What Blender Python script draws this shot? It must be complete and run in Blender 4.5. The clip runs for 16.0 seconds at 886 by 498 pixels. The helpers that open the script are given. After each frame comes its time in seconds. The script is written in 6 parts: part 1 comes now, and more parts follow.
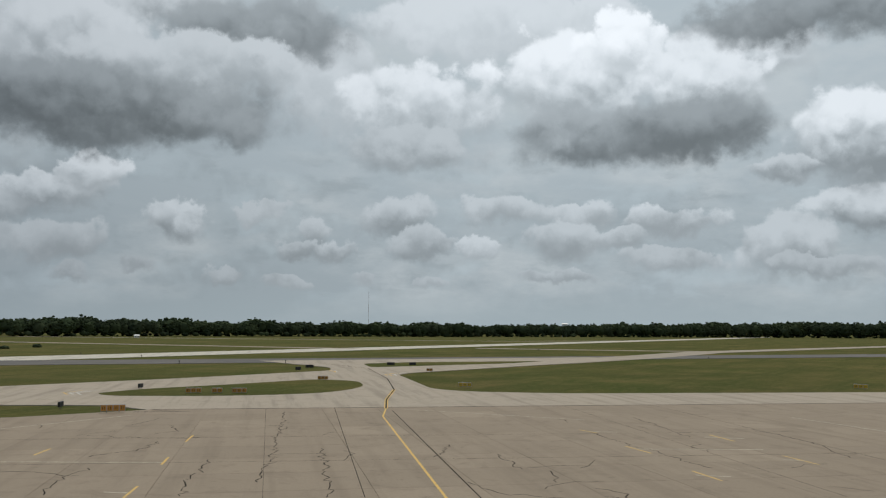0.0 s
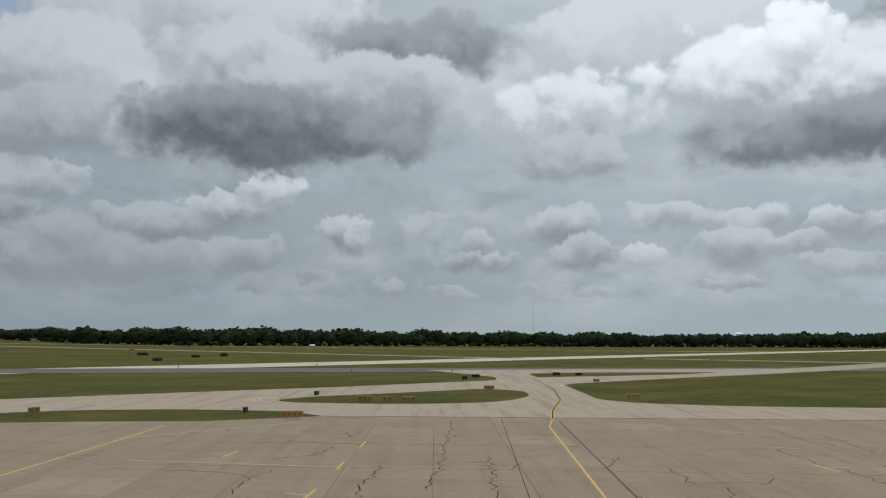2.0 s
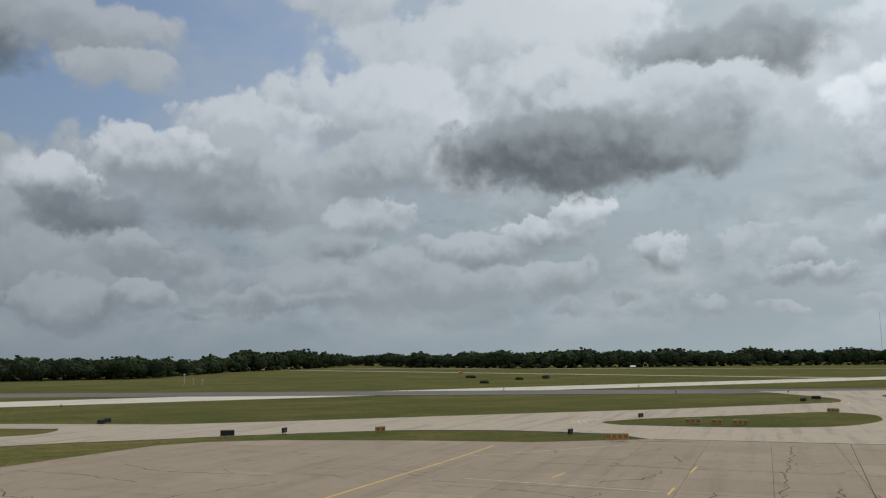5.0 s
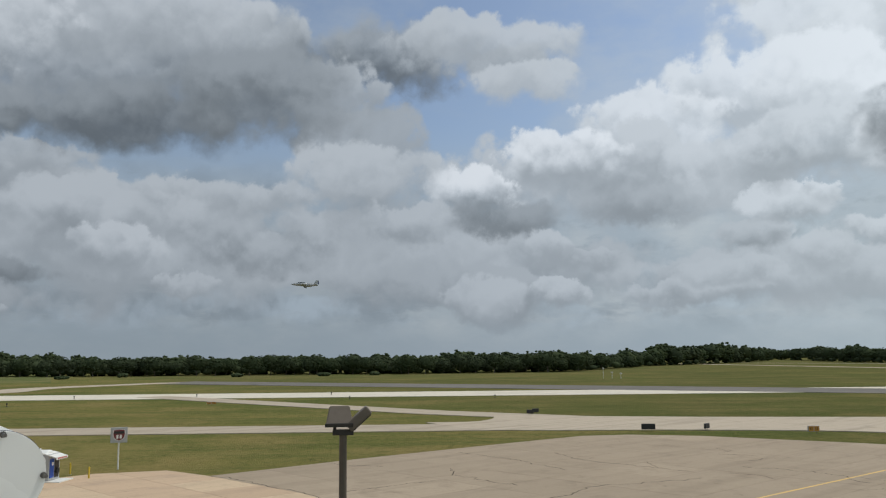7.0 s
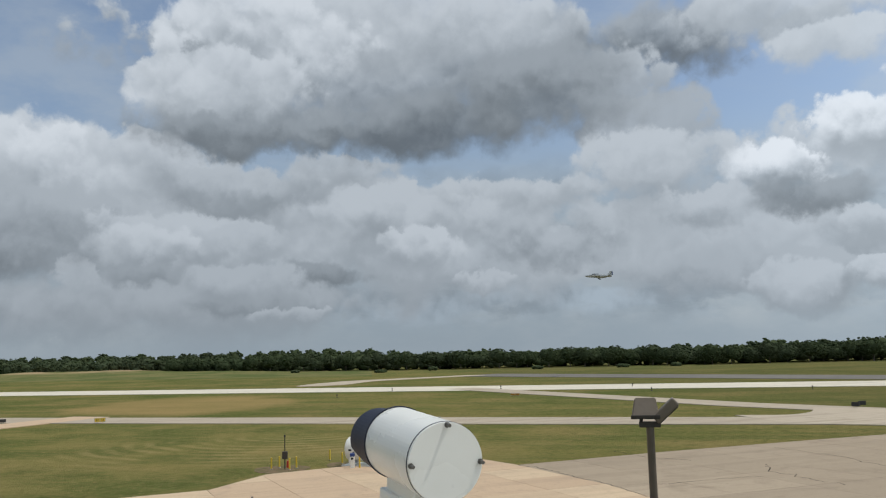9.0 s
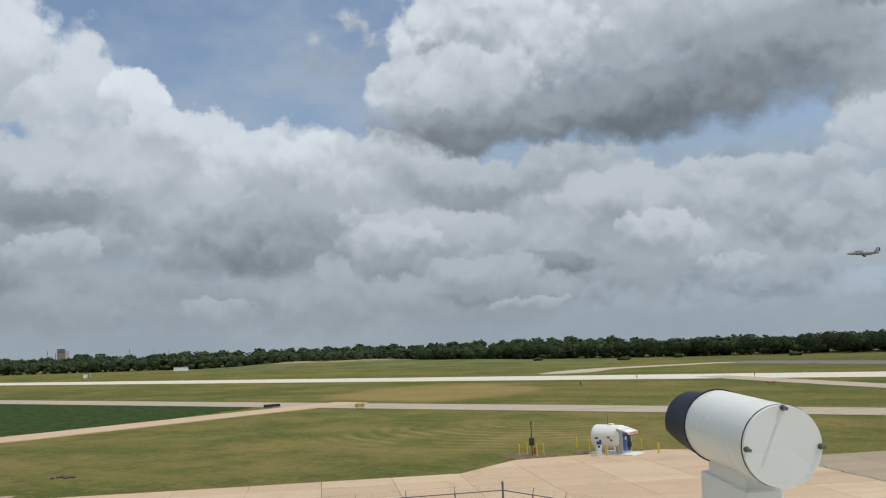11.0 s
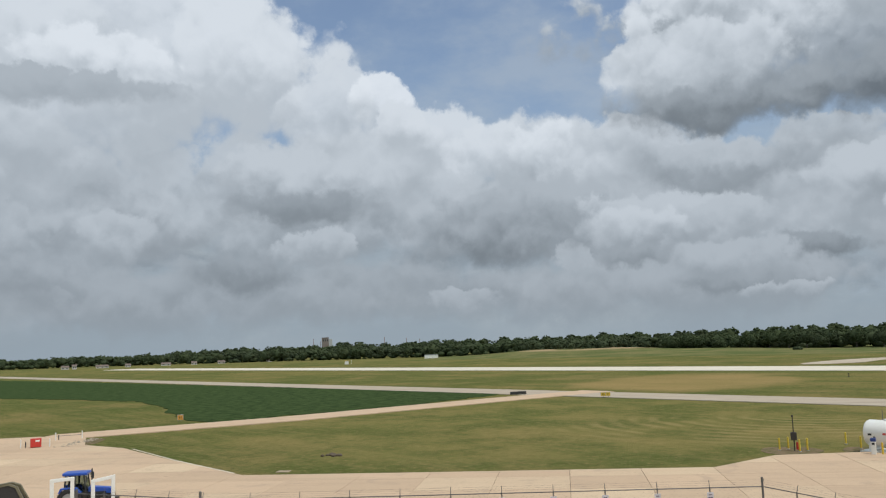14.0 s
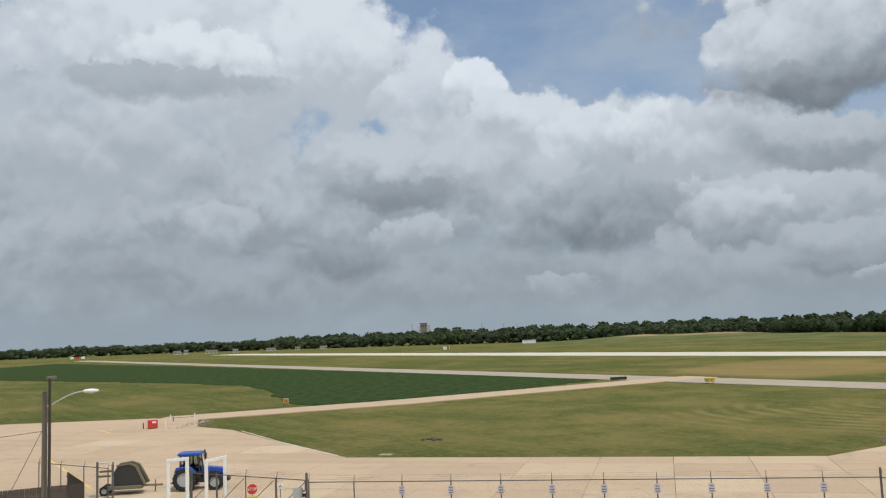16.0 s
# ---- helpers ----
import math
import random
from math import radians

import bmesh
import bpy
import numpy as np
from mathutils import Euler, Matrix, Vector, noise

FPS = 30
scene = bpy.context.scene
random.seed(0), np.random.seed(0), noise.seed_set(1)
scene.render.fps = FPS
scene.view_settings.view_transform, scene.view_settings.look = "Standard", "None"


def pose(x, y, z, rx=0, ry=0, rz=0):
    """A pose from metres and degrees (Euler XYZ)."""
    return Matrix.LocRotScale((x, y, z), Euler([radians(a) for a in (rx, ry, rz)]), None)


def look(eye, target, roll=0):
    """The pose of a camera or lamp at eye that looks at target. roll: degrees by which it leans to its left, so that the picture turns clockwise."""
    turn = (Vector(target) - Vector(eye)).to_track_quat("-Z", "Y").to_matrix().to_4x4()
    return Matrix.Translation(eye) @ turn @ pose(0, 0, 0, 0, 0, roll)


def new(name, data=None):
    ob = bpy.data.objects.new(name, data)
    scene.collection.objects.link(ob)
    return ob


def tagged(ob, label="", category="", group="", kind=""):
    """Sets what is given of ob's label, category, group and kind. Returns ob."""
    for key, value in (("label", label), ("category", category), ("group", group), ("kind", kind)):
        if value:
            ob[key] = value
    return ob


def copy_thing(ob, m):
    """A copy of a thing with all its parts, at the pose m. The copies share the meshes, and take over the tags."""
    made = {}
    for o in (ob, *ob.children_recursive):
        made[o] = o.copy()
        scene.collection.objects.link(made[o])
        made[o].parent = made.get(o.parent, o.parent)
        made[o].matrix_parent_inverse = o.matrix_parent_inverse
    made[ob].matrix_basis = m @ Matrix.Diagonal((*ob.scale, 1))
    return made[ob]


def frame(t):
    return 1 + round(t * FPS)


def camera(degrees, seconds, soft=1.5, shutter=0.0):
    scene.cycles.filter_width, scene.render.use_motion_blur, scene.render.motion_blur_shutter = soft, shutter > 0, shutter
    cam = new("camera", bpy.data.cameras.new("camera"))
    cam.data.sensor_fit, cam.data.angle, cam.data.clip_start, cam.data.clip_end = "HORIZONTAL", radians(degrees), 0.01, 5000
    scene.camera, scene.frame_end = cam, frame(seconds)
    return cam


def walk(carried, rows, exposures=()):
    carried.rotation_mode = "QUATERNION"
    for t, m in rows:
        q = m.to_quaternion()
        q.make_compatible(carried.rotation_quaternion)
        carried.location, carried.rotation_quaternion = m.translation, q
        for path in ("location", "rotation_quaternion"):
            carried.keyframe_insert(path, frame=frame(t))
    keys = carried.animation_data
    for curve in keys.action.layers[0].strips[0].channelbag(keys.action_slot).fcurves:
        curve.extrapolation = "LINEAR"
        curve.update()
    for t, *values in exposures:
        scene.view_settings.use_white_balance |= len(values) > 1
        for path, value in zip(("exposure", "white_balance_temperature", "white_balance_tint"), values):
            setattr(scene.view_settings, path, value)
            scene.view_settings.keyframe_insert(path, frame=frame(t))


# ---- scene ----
cam = camera(55.1, 16.0, soft=1.2)
PATH = [
    (0.0, (0.027, 0.172, 11.313), (0.031, 99.741, 20.584), 0.60),
    (0.5, (0.058, 0.142, 11.315), (-3.854, 99.638, 20.554), 0.40),
    (1.0, (0.068, 0.095, 11.315), (-8.846, 99.253, 20.707), 0.45),
    (1.5, (0.077, 0.041, 11.314), (-14.134, 98.542, 21.093), 0.54),
    (2.0, (0.051, 0.010, 11.312), (-18.985, 97.648, 21.539), 0.55),
    (2.5, (0.017, -0.000, 11.313), (-23.963, 96.513, 21.803), 0.44),
    (3.0, (-0.013, 0.013, 11.313), (-29.490, 94.983, 21.889), 0.42),
    (5.5, (-0.148, 0.205, 11.314), (-60.993, 78.461, 24.505), -0.55),
    (6.0, (-0.159, 0.214, 11.314), (-69.977, 70.579, 24.509), -0.50),
    (6.5, (-0.147, 0.211, 11.308), (-78.043, 61.677, 23.718), -0.60),
    (7.0, (-0.136, 0.197, 11.304), (-85.559, 50.681, 23.722), -0.53),
    (7.5, (-0.131, 0.196, 11.305), (-90.280, 41.638, 23.784), -0.91),
    (8.0, (-0.141, 0.173, 11.307), (-93.195, 34.570, 23.867), -1.52),
    (8.5, (-0.143, 0.144, 11.307), (-95.480, 27.567, 23.911), -1.70),
    (9.0, (-0.138, 0.130, 11.308), (-97.603, 18.975, 23.368), -1.51),
    (9.5, (-0.136, 0.117, 11.304), (-98.903, 10.794, 22.753), -1.62),
    (12.0, (-0.114, 0.062, 11.314), (-97.462, -19.468, 23.228), -2.20),
    (12.5, (-0.095, 0.054, 11.318), (-96.271, -24.682, 23.080), -2.23),
    (13.0, (-0.086, 0.037, 11.315), (-94.950, -29.509, 22.620), -2.26),
    (13.5, (-0.084, 0.026, 11.311), (-93.672, -33.405, 22.433), -2.05),
    (14.0, (-0.087, 0.034, 11.310), (-92.665, -36.079, 22.501), -2.08),
    (14.5, (-0.080, 0.046, 11.311), (-91.748, -38.284, 22.611), -2.24),
    (15.0, (-0.078, 0.017, 11.314), (-90.753, -40.581, 22.706), -2.26),
    (15.5, (-0.079, -0.010, 11.314), (-89.634, -43.180, 22.098), -2.20),
    (16.0, (-0.088, -0.041, 11.313), (-88.062, -46.544, 21.221), -2.23),
]
walk(cam, [(t, look(eye, target, roll)) for t, eye, target, roll in PATH],
     exposures=[(0, -0.66), (3, -0.67), (5.5, -0.54), (7, -0.24), (9, -0.07), (12, 0.04), (16, 0.05)])

# ---- world, sun and exposure ----
class Nodes:
    """Short calls for a node tree."""
    def __init__(self, tree):
        self.nt = tree

    def put(self, socket, value):
        if isinstance(value, bpy.types.NodeSocket):
            self.nt.links.new(value, socket)
        elif value is not None:
            socket.default_value = value

    def math(self, op, a, b=None, c=None, clamp=False):
        n = self.nt.nodes.new("ShaderNodeMath"); n.operation = op; n.use_clamp = clamp
        for k, v in enumerate((a, b, c)):
            self.put(n.inputs[k], v)
        return n.outputs[0]

    def vec(self, op, a, b=None, scale=None):
        n = self.nt.nodes.new("ShaderNodeVectorMath"); n.operation = op
        self.put(n.inputs[0], a)
        if b is not None:
            self.put(n.inputs[1], b)
        if scale is not None:
            self.put(n.inputs["Scale"], scale)
        return n.outputs["Value"] if op in ("LENGTH", "DOT_PRODUCT") else n.outputs[0]

    def noise(self, coord, scale, detail=4.0, rough=0.55, distortion=0.0, color=False, lac=2.0):
        n = self.nt.nodes.new("ShaderNodeTexNoise")
        self.put(n.inputs["Vector"], coord)
        n.inputs["Scale"].default_value, n.inputs["Detail"].default_value = scale, detail
        n.inputs["Roughness"].default_value, n.inputs["Distortion"].default_value = rough, distortion
        n.inputs["Lacunarity"].default_value = lac
        return n.outputs["Color" if color else "Fac"]

    def cells(self, coord, scale):
        n = self.nt.nodes.new("ShaderNodeTexVoronoi")
        self.put(n.inputs["Vector"], coord)
        n.inputs["Scale"].default_value = scale
        return n.outputs["Distance"]

    def ramp(self, x, lo, hi, a=0.0, b=1.0, smooth=True):
        n = self.nt.nodes.new("ShaderNodeMapRange")
        n.interpolation_type = "SMOOTHSTEP" if smooth else "LINEAR"
        self.put(n.inputs["Value"], x)
        for k, v in (("From Min", lo), ("From Max", hi), ("To Min", a), ("To Max", b)):
            self.put(n.inputs[k], v)
        return n.outputs[0]

    def mix(self, fac, a, b, mode="MIX"):
        n = self.nt.nodes.new("ShaderNodeMix"); n.data_type = "RGBA"; n.blend_type = mode
        self.put(n.inputs[0], fac)
        for k, v in ((6, a), (7, b)):
            self.put(n.inputs[k], (*v, 1) if isinstance(v, tuple) and len(v) == 3 else v)
        return n.outputs[2]

    def xyz(self, x, y, z):
        n = self.nt.nodes.new("ShaderNodeCombineXYZ")
        for k, v in enumerate((x, y, z)):
            self.put(n.inputs[k], v)
        return n.outputs[0]

    def split(self, v):
        n = self.nt.nodes.new("ShaderNodeSeparateXYZ")
        self.put(n.inputs[0], v)
        return n.outputs

SUN_AZ, SUN_EL = -14.0, 64.0      # degrees to the left of +y, and above the horizon

# clouds: azimuth to the left of +y, elevation, half sizes in degrees, and how bright their tops and bases are
BANKS_TURN_FILL = [
    (46.5, 11.2, 11.2, 2.8, 0.52, 0.36), (28.2, 16.6, 10.2, 3.7, 0.6, 0.42), (57.5, 5.2, 11.1, 2.5, 0.42, 0.31), (37.3, 4.6, 9.8, 1.9, 0.44, 0.33),
]
BANKS_SIDE_FILL = [
    (96.0, 8.6, 14.6, 4.0, 0.52, 0.35), (80.4, 7.0, 15.7, 3.8, 0.53, 0.37), (97.0, 3.5, 14.3, 1.6, 0.4, 0.31), (84.0, 19.0, 16.4, 4.4, 0.52, 0.27), (61.7, 6.9, 8.3, 2.9, 0.5, 0.41),
]
BANKS_LAST_FILL = [
    (140.9, 7.5, 12.3, 6.6, 0.5, 0.31), (121.0, 8.9, 17.1, 4.5, 0.53, 0.31), (100.3, 8.4, 11.4, 4.0, 0.52, 0.34), (121.1, 3.6, 24.9, 2.3, 0.4, 0.31), (95.6, 3.0, 9.7, 2.5, 0.42, 0.32),
]
CLOUDS_AHEAD_LOW = [
    (4.7, 3.4, 1.1, 0.6, 0.44, 0.33), (0.7, 3.1, 1.3, 0.4, 0.42, 0.34), (9.9, 2.9, 1.8, 0.5, 0.42, 0.33), (14.3, 3.2, 1.3, 0.7, 0.42, 0.3), (24.2, 4.8, 2.4, 1.0, 0.46, 0.29), (23.9, 3.3, 1.3, 0.6, 0.4, 0.27),
    (19.8, 3.6, 1.0, 0.6, 0.4, 0.3), (17.1, 6.3, 1.9, 1.5, 0.56, 0.24), (12.5, 7.3, 1.5, 0.6, 0.46, 0.36), (8.9, 6.5, 1.3, 0.9, 0.48, 0.28), (3.6, 7.2, 2.4, 1.3, 0.5, 0.25), (10.0, 5.0, 1.4, 0.7, 0.42, 0.26),
    (7.4, 5.2, 1.6, 0.8, 0.48, 0.28), (1.3, 5.3, 2.2, 1.0, 0.46, 0.26), (-2.3, 5.2, 1.4, 0.7, 0.54, 0.34),
]
CLOUDS_AHEAD_ROW = [
    (-4.0, 7.7, 2.8, 1.0, 0.5, 0.3), (-9.3, 7.8, 2.2, 0.9, 0.52, 0.32), (-8.2, 5.8, 2.4, 1.3, 0.48, 0.28), (-8.2, 3.5, 2.2, 0.5, 0.44, 0.3), (-15.2, 7.0, 2.9, 1.0, 0.56, 0.3), (-11.6, 6.1, 1.8, 0.8, 0.48, 0.3),
    (-15.5, 4.6, 3.4, 0.8, 0.44, 0.3), (-22.1, 5.2, 2.8, 1.6, 0.5, 0.26), (-26.9, 7.4, 2.9, 1.3, 0.56, 0.22), (-24.9, 4.1, 3.5, 0.7, 0.42, 0.28),
]
CLOUDS_AHEAD_HIGH = [
    (-2.4, 19.9, 10.1, 2.1, 0.62, 0.5), (7.6, 16.1, 3.8, 3.6, 0.6, 0.45), (1.8, 14.4, 5.2, 2.9, 0.72, 0.36), (2.5, 11.8, 4.4, 1.4, 0.48, 0.27), (-20.3, 17.6, 4.5, 2.0, 0.62, 0.36), (-9.8, 16.2, 5.7, 2.9, 0.78, 0.36),
    (-12.4, 18.4, 2.8, 1.8, 0.82, 0.5), (-17.1, 15.8, 4.1, 2.8, 0.7, 0.3), (-12.4, 12.6, 7.9, 1.9, 0.36, 0.13), (-16.7, 13.1, 5.3, 1.8, 0.3, 0.15), (-26.7, 11.9, 4.2, 2.7, 0.74, 0.24), (-22.5, 10.1, 2.5, 0.8, 0.5, 0.25),
    (-23.8, 19.3, 7.2, 1.6, 0.3, 0.16), (12.3, 19.2, 7.8, 2.1, 0.34, 0.19), (24.2, 17.7, 4.9, 2.3, 0.62, 0.34), (22.0, 13.4, 9.0, 2.4, 0.3, 0.14),
]
CLOUDS_TURN_LOW = [
    (55.8, 3.8, 4.1, 1.8, 0.42, 0.28), (50.8, 3.8, 2.0, 0.9, 0.5, 0.3), (49.7, 6.1, 2.2, 0.8, 0.45, 0.33), (53.0, 7.1, 1.7, 0.9, 0.47, 0.35), (43.4, 3.7, 4.1, 0.9, 0.46, 0.3), (41.1, 4.8, 3.4, 0.9, 0.45, 0.34),
    (35.0, 6.1, 1.9, 1.2, 0.47, 0.34), (39.7, 7.1, 2.1, 1.1, 0.44, 0.28), (36.8, 9.1, 2.9, 1.1, 0.55, 0.3), (35.0, 9.9, 1.2, 0.8, 0.58, 0.4), (29.6, 7.3, 4.5, 1.1, 0.5, 0.26), (25.5, 8.3, 3.3, 1.2, 0.6, 0.28),
    (22.9, 9.4, 1.8, 1.0, 0.64, 0.36), (24.2, 5.1, 2.5, 1.3, 0.46, 0.3),
]
CLOUDS_TURN_MID = [
    (64.7, 12.5, 3.4, 4.4, 0.42, 0.35), (23.5, 21.1, 7.8, 2.6, 0.66, 0.45), (29.3, 19.0, 10.0, 4.0, 0.62, 0.42), (36.6, 16.1, 6.6, 3.0, 0.66, 0.42), (44.6, 14.3, 4.8, 2.3, 0.68, 0.42), (45.7, 11.8, 4.9, 2.6, 0.55, 0.33),
    (50.8, 12.6, 4.1, 1.9, 0.74, 0.36), (57.3, 10.6, 3.4, 1.6, 0.76, 0.28), (62.0, 8.8, 2.6, 1.3, 0.5, 0.33), (54.9, 9.1, 4.8, 1.2, 0.34, 0.2), (45.7, 9.7, 3.4, 1.4, 0.4, 0.28), (35.2, 12.9, 5.4, 2.3, 0.55, 0.33),
    (31.0, 12.4, 2.5, 1.9, 0.66, 0.36),
]
CLOUDS_TURN_HIGH = [
    (17.2, 16.4, 6.9, 2.1, 0.58, 0.36), (21.6, 13.6, 10.7, 2.4, 0.32, 0.14), (38.7, 23.1, 3.8, 1.2, 0.6, 0.5), (55.2, 19.0, 2.9, 1.5, 0.46, 0.27), (62.5, 19.7, 7.4, 2.5, 0.4, 0.16),
]
CLOUDS_SIDE_LOW = [
    (104.2, 12.1, 3.7, 2.9, 0.62, 0.38), (98.5, 13.2, 2.1, 1.5, 0.58, 0.4), (105.0, 8.3, 4.1, 2.6, 0.45, 0.28), (93.5, 10.8, 5.1, 1.5, 0.45, 0.28), (86.0, 12.2, 3.8, 1.2, 0.5, 0.38), (75.3, 10.3, 7.7, 1.3, 0.54, 0.4),
    (96.0, 7.8, 5.5, 1.6, 0.54, 0.34), (98.8, 6.0, 2.7, 1.1, 0.5, 0.3), (82.2, 8.8, 6.1, 1.9, 0.54, 0.33), (80.7, 7.0, 2.7, 1.3, 0.58, 0.36), (72.3, 7.1, 4.2, 1.5, 0.46, 0.25), (87.2, 5.1, 3.7, 0.8, 0.33, 0.22),
    (92.0, 3.2, 4.3, 0.7, 0.38, 0.27), (89.9, 2.5, 2.9, 0.6, 0.46, 0.33),
]
CLOUDS_SIDE_HIGH = [
    (76.6, 4.6, 1.9, 0.8, 0.5, 0.34), (65.0, 11.9, 4.0, 1.9, 0.55, 0.42), (56.8, 3.4, 2.9, 1.4, 0.48, 0.33), (52.1, 6.6, 2.0, 1.4, 0.5, 0.35), (57.3, 20.3, 6.5, 2.0, 0.55, 0.4), (54.1, 18.1, 3.6, 1.3, 0.55, 0.45),
    (66.6, 16.8, 3.7, 2.2, 0.5, 0.35), (82.0, 21.2, 11.7, 3.0, 0.6, 0.4), (92.4, 19.9, 6.7, 3.9, 0.7, 0.36), (97.4, 17.5, 2.2, 3.2, 0.7, 0.45), (92.4, 15.1, 7.0, 1.9, 0.36, 0.17), (80.6, 15.1, 7.8, 2.2, 0.34, 0.15),
    (71.9, 17.2, 7.3, 2.9, 0.36, 0.19),
]
CLOUDS_LAST_LOW = [
    (139.5, 7.2, 2.8, 2.1, 0.5, 0.33), (132.6, 7.6, 2.2, 1.8, 0.52, 0.35), (97.7, 6.8, 3.9, 1.6, 0.58, 0.34), (98.8, 5.1, 2.9, 0.7, 0.36, 0.28), (92.1, 7.3, 2.8, 1.5, 0.5, 0.36), (103.0, 5.3, 1.1, 1.1, 0.5, 0.4),
    (109.8, 2.9, 2.4, 0.8, 0.45, 0.36), (136.2, 3.6, 1.4, 0.9, 0.42, 0.32), (139.2, 4.7, 4.0, 1.4, 0.4, 0.3), (92.3, 4.6, 3.1, 1.4, 0.46, 0.33), (124.1, 5.2, 4.3, 1.4, 0.36, 0.25), (119.5, 6.2, 2.7, 1.2, 0.5, 0.35),
]
CLOUDS_LAST_HIGH = [
    (139.2, 14.6, 11.1, 6.6, 0.58, 0.42), (131.4, 18.5, 11.0, 5.3, 0.68, 0.48), (124.5, 18.2, 4.1, 4.7, 0.7, 0.5), (133.2, 18.1, 4.0, 1.9, 0.74, 0.5), (136.8, 16.5, 6.6, 1.1, 0.44, 0.38), (114.3, 12.0, 5.0, 2.6, 0.6, 0.44),
    (119.4, 15.4, 2.9, 2.8, 0.66, 0.48), (111.5, 13.6, 2.9, 2.0, 0.68, 0.48), (115.4, 16.2, 2.1, 1.5, 0.76, 0.52), (114.0, 14.4, 2.0, 1.6, 0.68, 0.48), (107.6, 12.5, 3.2, 1.9, 0.68, 0.46), (103.6, 12.7, 2.7, 1.8, 0.72, 0.5),
    (98.3, 12.4, 3.3, 2.2, 0.62, 0.45), (93.5, 17.4, 5.2, 2.4, 0.64, 0.42),
]
CLOUDS_LAST_MID = [
    (121.7, 10.8, 4.8, 2.3, 0.56, 0.33), (121.0, 9.2, 5.6, 1.1, 0.33, 0.25), (93.4, 11.2, 5.0, 1.4, 0.5, 0.33), (93.1, 14.5, 6.2, 1.4, 0.34, 0.2), (108.1, 6.8, 6.3, 2.1, 0.4, 0.21),
]

world = bpy.data.worlds.new("sky")
scene.world = world
world.use_nodes = True
nt = world.node_tree
nt.nodes.clear()
N = Nodes(nt)
way = nt.nodes.new("ShaderNodeTexCoord").outputs["Generated"]
wx, wy, wz = N.split(way)
azimuth = N.math("MULTIPLY", N.math("ARCTAN2", N.math("MULTIPLY", wx, -1.0), wy), 57.29578)
elevation = N.math("MULTIPLY", N.math("ARCSINE", wz), 57.29578)
# billowing: directions are pushed about a little before the clouds are laid out
swirl = N.vec("ADD", N.noise(way, 9.0, 5.0, 0.55, color=True), (-0.5, -0.5, -0.5))
curl = N.vec("ADD", N.noise(way, 34.0, 5.0, 0.6, color=True), (-0.5, -0.5, -0.5))
push = N.vec("ADD", N.vec("MULTIPLY", swirl, (4.5, 2.8, 0)), N.vec("MULTIPLY", curl, (2.6, 2.0, 0)))
place = N.vec("ADD", N.xyz(azimuth, elevation, 0.0), push)
bent = N.vec("ADD", way, N.vec("SCALE", curl, scale=0.03))


def billow(coord):
    """Rounded cauliflower lumps at three sizes."""
    total = None
    for scale, weight in ((12.0, 0.50), (27.0, 0.32), (62.0, 0.18)):
        lump = N.math("MULTIPLY", N.math("SUBTRACT", 0.52, N.cells(coord, scale)), weight)
        total = lump if total is None else N.math("ADD", total, lump)
    return total


puffy = billow(bent)
facing_up = N.math("SUBTRACT", puffy, billow(N.vec("ADD", bent, (0.0, 0.0, 0.014))))     # bright where a lump's top faces the light
folds = N.math("SUBTRACT", N.noise(N.vec("ADD", way, N.vec("SCALE", swirl, scale=0.10)), 14.0, 6.0, 0.55), 0.5)
wisps = N.noise(N.vec("MULTIPLY", way, (1.0, 1.0, 2.2)), 5.0, 6.0, 0.6)
edge = N.math("ADD", 1.26, N.math("ADD", N.math("MULTIPLY", puffy, 0.95), N.math("MULTIPLY", folds, 0.85)))
swells = N.math("SUBTRACT", N.noise(bent, 8.5, 3.0, 0.45), N.noise(N.vec("ADD", bent, (0.0, 0.0, 0.03)), 8.5, 3.0, 0.45))
relief = N.math("ADD", N.math("ADD", N.math("MULTIPLY", facing_up, 1.25), N.math("MULTIPLY", folds, 0.65)), N.math("MULTIPLY", swells, 1.9))

# clear air behind, and a thin bright veil over most of it
side = N.ramp(azimuth, 15.0, 60.0)                        # the veil thins out away from the sun
air = nt.nodes.new("ShaderNodeTexSky")
air.sky_type, air.sun_disc = "NISHITA", False
air.sun_elevation, air.sun_rotation = radians(SUN_EL), radians(-SUN_AZ)
air.air_density, air.dust_density = 1.0, 1.6
clear = N.vec("SCALE", air.outputs[0], scale=0.118)
haze = N.mix(N.ramp(elevation, 0.0, 20.0), N.mix(side, (0.285, 0.335, 0.365), (0.300, 0.362, 0.415)), N.mix(side, (0.385, 0.448, 0.49), (0.36, 0.445, 0.54)))
haze = N.mix(N.ramp(wisps, 0.42, 0.72, 0.0, 0.55), haze, (0.50, 0.54, 0.56))
open_sky = N.math("MULTIPLY", N.ramp(elevation, 8.0, 16.0), N.ramp(azimuth, 27.0, 42.0))
open_sky = N.math("MULTIPLY", open_sky, N.ramp(wisps, 0.36, 0.70, 1.0, 0.55))
color = N.mix(N.math("MULTIPLY", open_sky, 0.92), haze, clear)
